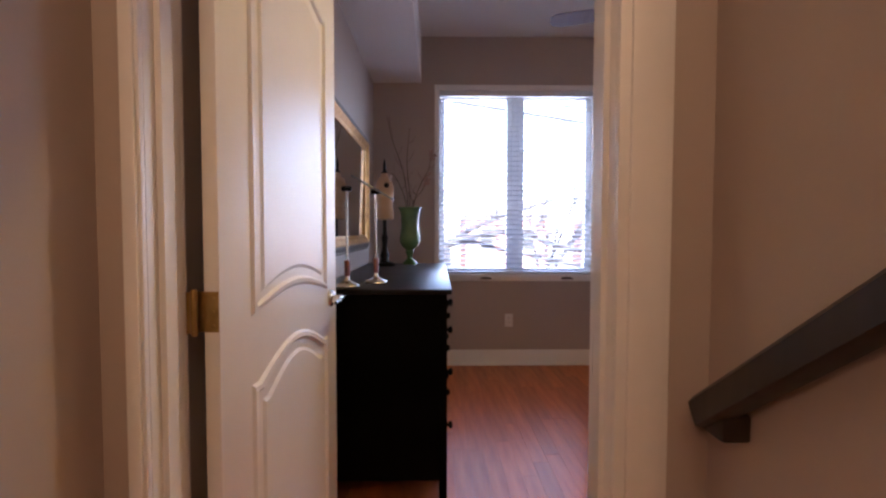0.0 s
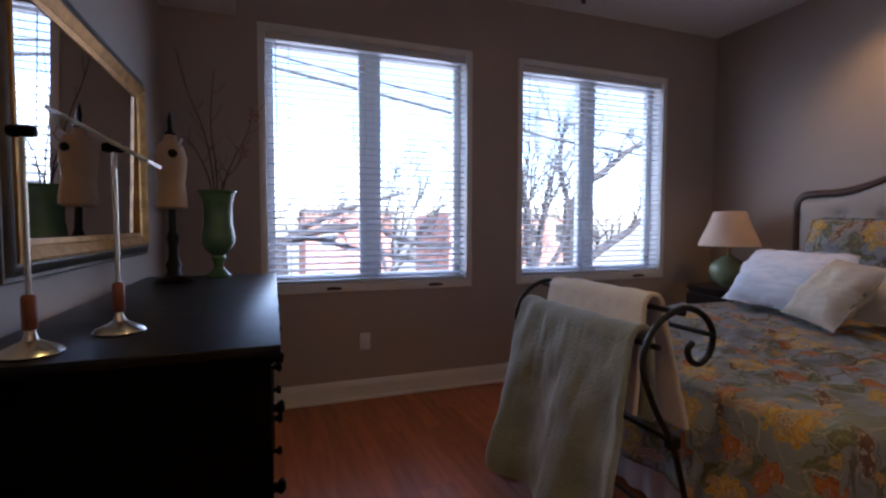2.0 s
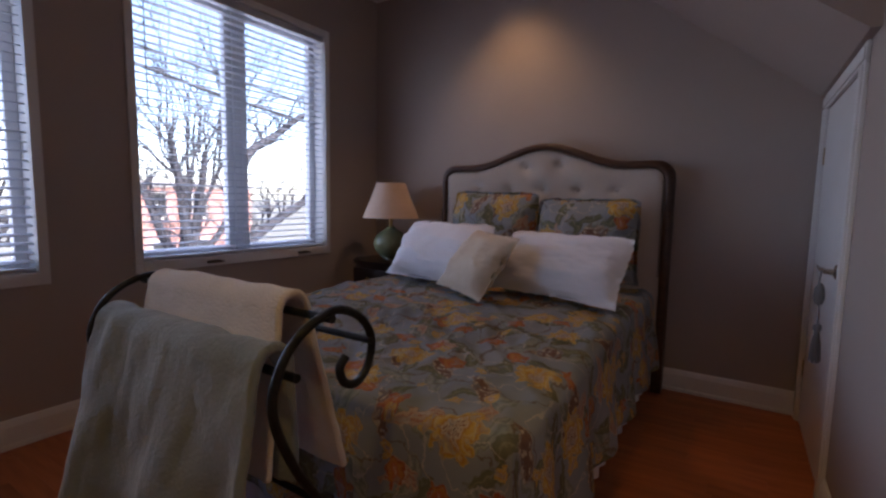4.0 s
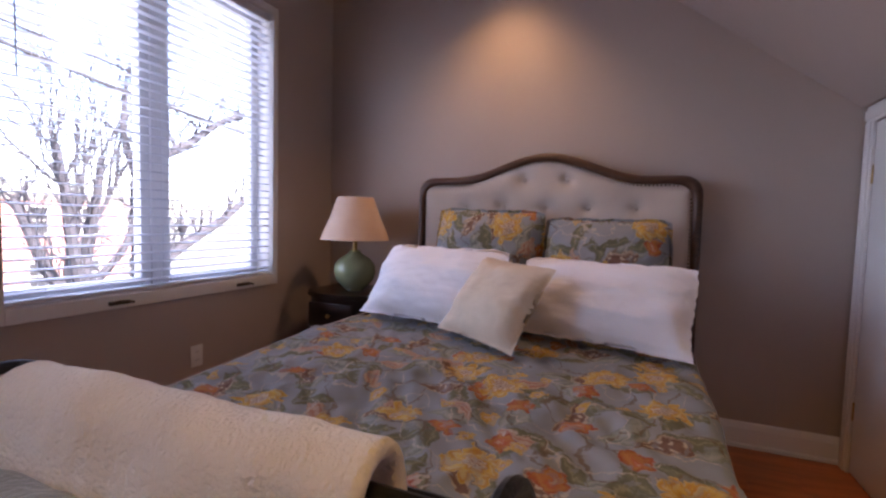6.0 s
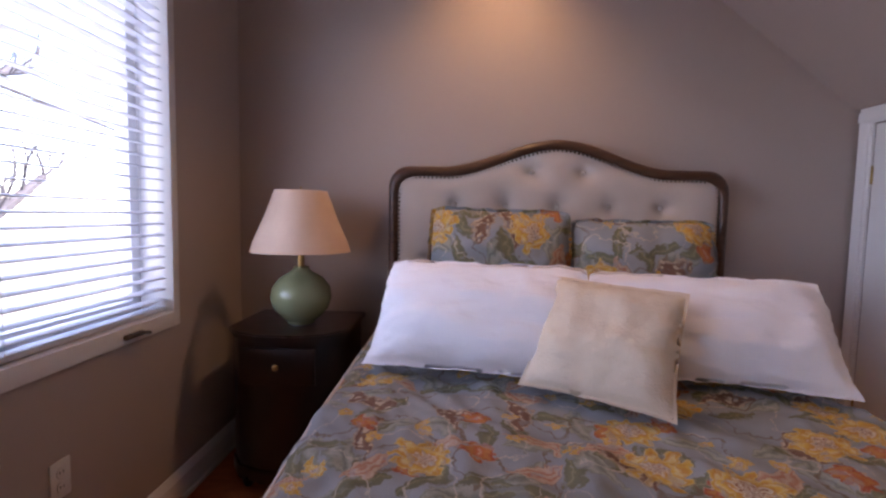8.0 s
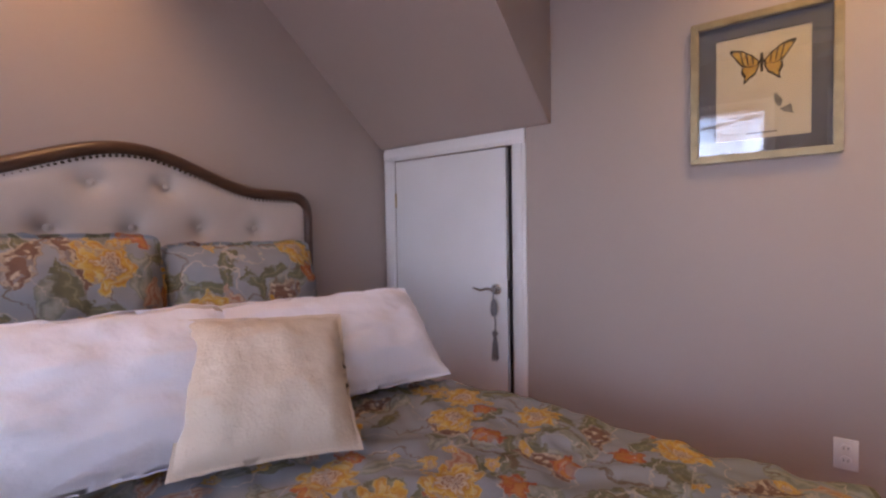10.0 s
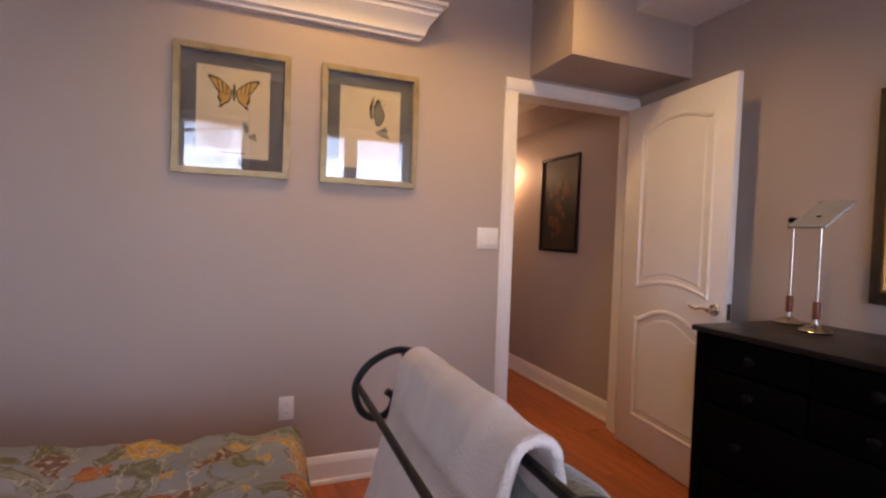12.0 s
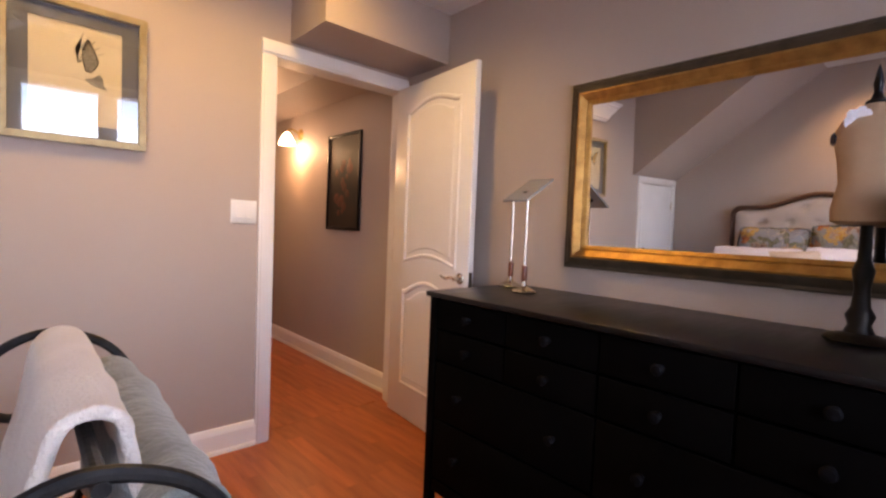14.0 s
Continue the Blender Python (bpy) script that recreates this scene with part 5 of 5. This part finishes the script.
# ceiling fan, small ceiling sensor, downlights
fan = thing("ceiling_fan", "four-blade ceiling fan with pale and dark blades", "ceiling fan", pose(1.55, 3.35, H))
part("canopy", lathe(B(), [(0.0, -0.06), (0.03, -0.058), (0.065, -0.03), (0.075, 0)], 24), CHROME, fan)
part("downrod", lathe(B(), [(0.012, -0.22), (0.012, -0.06)], 12), CHROME, fan)
part("motor", lathe(B(), [(0.0, -0.36), (0.07, -0.355), (0.11, -0.33), (0.115, -0.28), (0.09, -0.235), (0.03, -0.215), (0, -0.214)], 28), CHROME, fan)
for k in range(4):
    a = radians(70 + 90 * k)
    b = B()
    prism(b, [(0.15, -0.045), (0.20, -0.058), (0.54, -0.066), (0.595, -0.045), (0.605, 0.0), (0.595, 0.045), (0.54, 0.066), (0.20, 0.058), (0.15, 0.045)], "z", -0.004, 0.004)
    bmesh.ops.transform(b, matrix=pose(0, 0, -0.33, 0, 0, math.degrees(a)) @ pose(0, 0, 0, 12, 0, 0), verts=b.verts)
    o = part("blade", b, FANBLADE if k % 2 == 0 else FANWOOD, fan)
    b = B()
    box(b, 0.08, 0.20, -0.014, 0.014, -0.002, 0.004, 0.001)
    bmesh.ops.transform(b, matrix=pose(0, 0, -0.322, 0, 0, math.degrees(a)) @ pose(0, 0, 0, 12, 0, 0), verts=b.verts)
    part("bracket", b, CHROME, o)
solo("ceiling_sprinkler", lathe(B(), [(0, -0.034), (0.018, -0.032), (0.016, -0.022), (0.008, -0.018), (0.010, -0.006), (0.030, -0.003), (0.032, 0)], 16, (2.50, 4.40, H)), DARKGILT, "small dark sprinkler head on the ceiling", "sprinkler")


def downlight(x, y, label):
    d = thing("downlight", label, "ceiling light", pose(x, y, H), group="recessed ceiling lights")
    b = B()
    lathe(b, [(0.052, -0.001), (0.056, -0.006), (0.075, -0.004), (0.078, 0)], 28)
    part("trim_ring", b, TRIM, d)
    part("lens", lathe(B(), [(0, -0.0035), (0.05, -0.003), (0.052, -0.001)], 24), LENS, d, "lit warm lens")


downlight(3.72, 3.25, "lit recessed ceiling light above the headboard")
downlight(1.60, 2.15, "lit recessed ceiling light near the pictures")
downlight(0.72, 2.30, "lit recessed ceiling light near the door")

# ---- hall things ----
hl = thing("hall_light", "lit flush frosted glass ceiling light in the hall", "ceiling light", pose(0.42, -0.15, 2.5))
part("canopy", lathe(B(), [(0.0, -0.022), (0.085, -0.020), (0.092, -0.006), (0.092, 0)], 28), BRASS, hl)
part("bowl", lathe(B(), [(0.0, -0.115), (0.04, -0.112), (0.075, -0.085), (0.088, -0.045), (0.084, -0.0205)], 28), LITGLASS, hl, "lit frosted glass bowl")
pa = thing("hall_painting", "dark still-life painting in a black frame", "painting", pose(HX0, 0.545, 1.565))
part("canvas", box(B(), 0, 0.012, -0.235, 0.235, -0.37, 0.37), PAINTING, pa, flat=True)
b = B()
for q in ((-0.26, -0.235, -0.395, 0.395), (0.235, 0.26, -0.395, 0.395), (-0.235, 0.235, -0.395, -0.37), (-0.235, 0.235, 0.37, 0.395)):
    box(b, 0, 0.022, q[0], q[1], q[2], q[3], 0.003)
part("frame", b, BLACK, pa)
rnd = random.Random(11)
for k in range(16):
    b = B()
    r = rnd.uniform(0.02, 0.05)
    lathe(b, [(r, 0), (r * 0.9, 0.0006), (0, 0.0008)], 14, (0.0122, rnd.uniform(-0.12, 0.10), rnd.uniform(-0.27, 0.18)), Euler((0, radians(90), 0)).to_matrix())
    part("painted_fruit", b, FRUIT, pa)

sc = thing("wall_sconce", "lit brass wall sconce with a frosted bell shade", "sconce", pose(HX0, -0.29, 2.05))
part("backplate", lathe(B(), [(0.055, 0), (0.052, 0.010), (0.02, 0.022), (0, 0.023)], 20, (0, 0, 0), Euler((0, radians(90), 0)).to_matrix()), BRASS, sc)
part("arm", tube(B(), smooth_path([(0.02, 0, 0), (0.07, 0, 0.03), (0.12, 0, 0.03), (0.135, 0, 0.0)]), 0.007, 8), BRASS, sc)
part("shade", lathe(B(), [(0.078, -0.115), (0.070, -0.085), (0.050, -0.045), (0.030, -0.012), (0.018, 0.0), (0, 0.001)], 24, (0.135, 0, 0)), LITGLASS, sc, "lit frosted glass shade")

hr = thing("handrail", "dark stained wooden stair handrail on the hall wall", "handrail", pose(0, 0, 0))
b = prism(B(), [(0.0, -0.028), (0.008, -0.032), (0.040, -0.032), (0.048, -0.020), (0.048, 0.010), (0.036, 0.022), (0.012, 0.022), (0.0, 0.012)], "y", -1.5, 0.0)
sl = math.degrees(math.atan2(0.74, 1.0))
bmesh.ops.transform(b, matrix=pose(HX1 - 0.066, 1.268, 0.890, -sl, 0, 0), verts=b.verts)
part("rail", b, RAIL, hr)
part("end_return", box(B(), HX1 - 0.050, HX1 - 0.001, 1.200, 1.258, 0.858, 0.905, 0.006), RAIL, hr)

# ---- outside ----
structure("ground", box(B(), -400, 400, -400, 800, -4.3, -4.0), GRASS, "dull winter lawn outside the windows", "ground")


structure("lower_storey", box(B(), XL - 0.15, XR + 0.15, HY0 - 0.1, YW + 0.2, -4.0, -0.121), BRICK, "brick lower storey below the bedroom", "wall")


def tree(x, y, height, seed, lean, label, spread=0.8):
    """Bare deciduous tree: tapered trunk and limbs that fork down to fine twigs."""
    t = thing("tree", label, "tree", pose(x, y, -4.0))
    r = random.Random(seed)
    trunk, limbs = B(), B()

    def grow(bm, p, d, length, rad, depth):
        pts, q, dd = [p], p.copy(), d.copy()
        for k in range(4):
            dd = (dd + Vector((r.uniform(-1, 1), r.uniform(-1, 1), r.uniform(-0.4, 0.8))) * 0.16).normalized()
            q = q + dd * length / 4
            pts.append(q.copy())
        tube(bm, pts, rad, 7 if depth < 3 else 4, rad * 0.62)
        if depth >= 6:
            return
        for k in range(3 if depth < 5 else 2):
            nd = (dd + Vector((r.uniform(-1, 1), r.uniform(-1, 1), r.uniform(-0.35, 0.75))) * spread).normalized()
            grow(limbs, pts[-1 - (k % 2)], nd, length * r.uniform(0.62, 0.82), rad * 0.56, depth + 1)
    grow(trunk, Vector((0, 0, 0)), Vector(lean).normalized(), height * 0.42, height * 0.020, 0)
    part("trunk", trunk, BARK, t)
    part("limbs", limbs, BARK, t, "bare grey limbs and twigs")


def limbed_tree(x, y, trunk_top, limbs, seed, label):
    """Pruned bare tree: a thick trunk and a few heavy limbs, each with its own spray of twigs."""
    t = thing("tree", label, "tree", pose(x, y, -4.0))
    r = random.Random(seed)
    bulge = smooth_path([(0, 0, 0), (0.06, 0.02, trunk_top * 0.5), (0, 0, trunk_top)])
    part("trunk", tube(B(), bulge, 0.20, 10, 0.14), BARK, t)

    def twig(bm, p, d, length, rad, depth):
        pts, q, dd = [p], p.copy(), d.copy()
        for k in range(3):
            dd = (dd + Vector((r.uniform(-1, 1), r.uniform(-1, 1), r.uniform(-0.3, 0.7))) * 0.3).normalized()
            q = q + dd * length / 3
            pts.append(q.copy())
        tube(bm, pts, rad, 4, rad * 0.6)
        if depth < 3:
            for k in range(2):
                nd = (dd + Vector((r.uniform(-1, 1), r.uniform(-1, 1), r.uniform(-0.4, 0.9))) * 0.8).normalized()
                twig(bm, pts[1 + k], nd, length * 0.72, rad * 0.6, depth + 1)
    for rad, pts in limbs:
        b = B()
        path = smooth_path([(a, c, e) for a, c, e in pts])
        tube(b, path, rad, 8, rad * 0.55)
        for k in range(3, len(path), 3):
            d = (path[k] - path[k - 1]).normalized()
            for side in range(2):
                nd = (d * 0.5 + Vector((r.uniform(-1, 1), r.uniform(-1, 1), r.uniform(-0.2, 1.3)))).normalized()
                twig(b, path[k], nd, r.uniform(0.35, 0.7), rad * 0.22, 0)
        part("limb", b, BARK, t, "bare limb with fine twigs")


# heights of limbs run from the foot of each tree
limbed_tree(4.58, 8.5, 4.3, [
    (0.075, [(0, 0, 4.2), (-0.10, 0, 4.8), (-0.16, 0, 5.4), (-0.20, 0.1, 5.95)]),
    (0.070, [(0, 0, 4.2), (0.14, 0.1, 4.9), (0.24, 0.1, 5.4), (0.30, 0.1, 5.85)]),
    (0.080, [(0, 0, 4.0), (-0.30, 0.1, 4.5), (-0.45, 0.1, 4.9), (-0.55, 0.2, 5.3)]),
    (0.055, [(0, 0, 4.2), (0.40, -0.1, 4.7), (0.58, -0.1, 5.2), (0.62, 0, 5.6)])], 33, "pruned bare tree with upright limbs outside the window")
limbed_tree(5.45, 8.7, 5.6, [
    (0.085, [(0, 0, 5.5), (0.28, 0, 5.95), (0.75, 0, 6.25), (1.25, 0, 6.62), (1.9, 0.2, 6.9)]),
    (0.095, [(0, 0, 4.2), (0.35, 0, 4.55), (0.85, 0, 4.85), (1.35, 0, 5.12), (2.0, 0, 5.6)]),
    (0.060, [(0, 0, 5.5), (-0.1, 0.2, 6.2), (0.0, 0.3, 6.8)])], 14, "bare tree with two heavy limbs reaching sideways")
limbed_tree(0.35, 9.0, 5.0, [
    (0.060, [(0, 0, 4.9), (0.6, -0.2, 5.12), (1.40, -0.4, 5.20), (1.75, -0.4, 5.02), (2.45, -0.4, 4.86), (3.0, -0.4, 4.9)]),
    (0.050, [(0, 0, 4.9), (0.5, 0, 5.0), (1.1, 0, 4.85), (1.9, -0.2, 4.7), (2.5, -0.2, 4.55)]),
    (0.050, [(0, 0, 4.9), (0.5, 0.2, 5.2), (1.2, 0.2, 5.5), (2.0, 0, 5.75)]),
    (0.055, [(0, 0, 4.9), (-0.4, 0.1, 5.4), (-0.9, 0.1, 5.5)])], 27, "bare tree with low drooping limbs in the yard")
tree(3.2, 19.0, 8.0, 9, (0.2, 0, 1), "bare grey-barked tree in the yard")
tree(10.0, 18.0, 8.5, 21, (-0.1, 0, 1), "bare grey-barked tree beside the street")

for a, c in (([(-14, 9.5, 5.1), (-3, 8.5, 3.85), (4.02, 8.5, 2.86), (6.39, 8.5, 2.58), (22, 9.5, 1.4)], 0.024), ([(-14, 10.4, 5.4), (-3, 9.4, 4.3), (3, 9.4, 3.53), (9, 9.4, 3.0), (22, 10.4, 2.7)], 0.018)):
    solo("overhead_cable", tube(B(), smooth_path(a), c, 6), CABLE, "black overhead cable across the yard", "cable", group="overhead cables")


def house(x, y, w, d, h, label):
    hs = thing("house", label, "house", pose(x, y, -4.0))
    part("wall", box(B(), -w / 2, w / 2, 0, d, 0, h), BRICK, hs, "red brick wall", flat=True)
    part("roof", box(B(), -w / 2 + 0.2, w / 2 - 0.2, 0.2, d - 0.2, h, h + 0.06), ROOF, hs, flat=True)
    part("cornice", prism(B(), [(0, h - 0.35), (-0.10, h - 0.30), (-0.16, h - 0.12), (-0.30, h - 0.05), (-0.30, h + 0.10), (0.18, h + 0.10), (0.18, h + 0.001), (0, h + 0.001)], "x", -w / 2 - 0.1, w / 2 + 0.1), STONE, hs, "pale stone cornice", flat=True)
    n = max(2, int(w // 2.4))
    for f in range(2):
        for i in range(n):
            wx = -w / 2 + w * (i + 0.5) / n
            z0 = 1.0 + f * 2.9
            win = part("window", box(B(), wx - 0.5, wx + 0.5, -0.04, 0.02, z0, z0 + 1.5, 0.01), STONE, hs, "pale window surround")
            for pz in (0.08, 0.78):
                part("pane", box(B(), wx - 0.42, wx + 0.42, -0.055, -0.041, z0 + pz, z0 + pz + 0.64), SLOT, win, flat=True)
            part("window_sill", box(B(), wx - 0.58, wx + 0.58, -0.12, -0.001, z0 - 0.14, z0 - 0.02, 0.01), STONE, win)


house(4.7, 30, 5.2, 8, 6.2, "red brick two-storey flat-roofed house across the street")
house(-4.0, 31, 8.4, 8, 5.4, "red brick two-storey flat-roofed house across the street")
house(16.5, 31, 10, 8, 6.0, "red brick two-storey flat-roofed house across the street")

# ---- floor boards ----
PW, PITCH = 0.0816, 0.082
lengths = (0.62, 0.84, 1.06)
board = {}
for L in lengths:
    b = B()
    box(b, 0, PW, 0, L - 0.0006, -0.014, 0, 0.0004)
    board[L] = mesh_of("board", b, PLANK, flat=True)
rnd = random.Random(3)


def lay(x0, x1, y0, y1):
    x = x0
    while x < x1 - 0.01:
        y, first = y0, rnd.uniform(0.2, 1.0)
        while y < y1 - 0.02:
            L = rnd.choice(lengths)
            use = min(L * first, y1 - y)
            o = new("board", board[L])
            o.parent = floor
            o.location = (x, y, 0)
            o.scale = (1, use / L, 1)
            y, first = y + use, 1.0
        x += PITCH


lay(XL - 0.01, XR - 0.02, YB - 0.12, YW + 0.01)
lay(HX0 - 0.01, HX1 - 0.02, HY0, YB - 0.122)
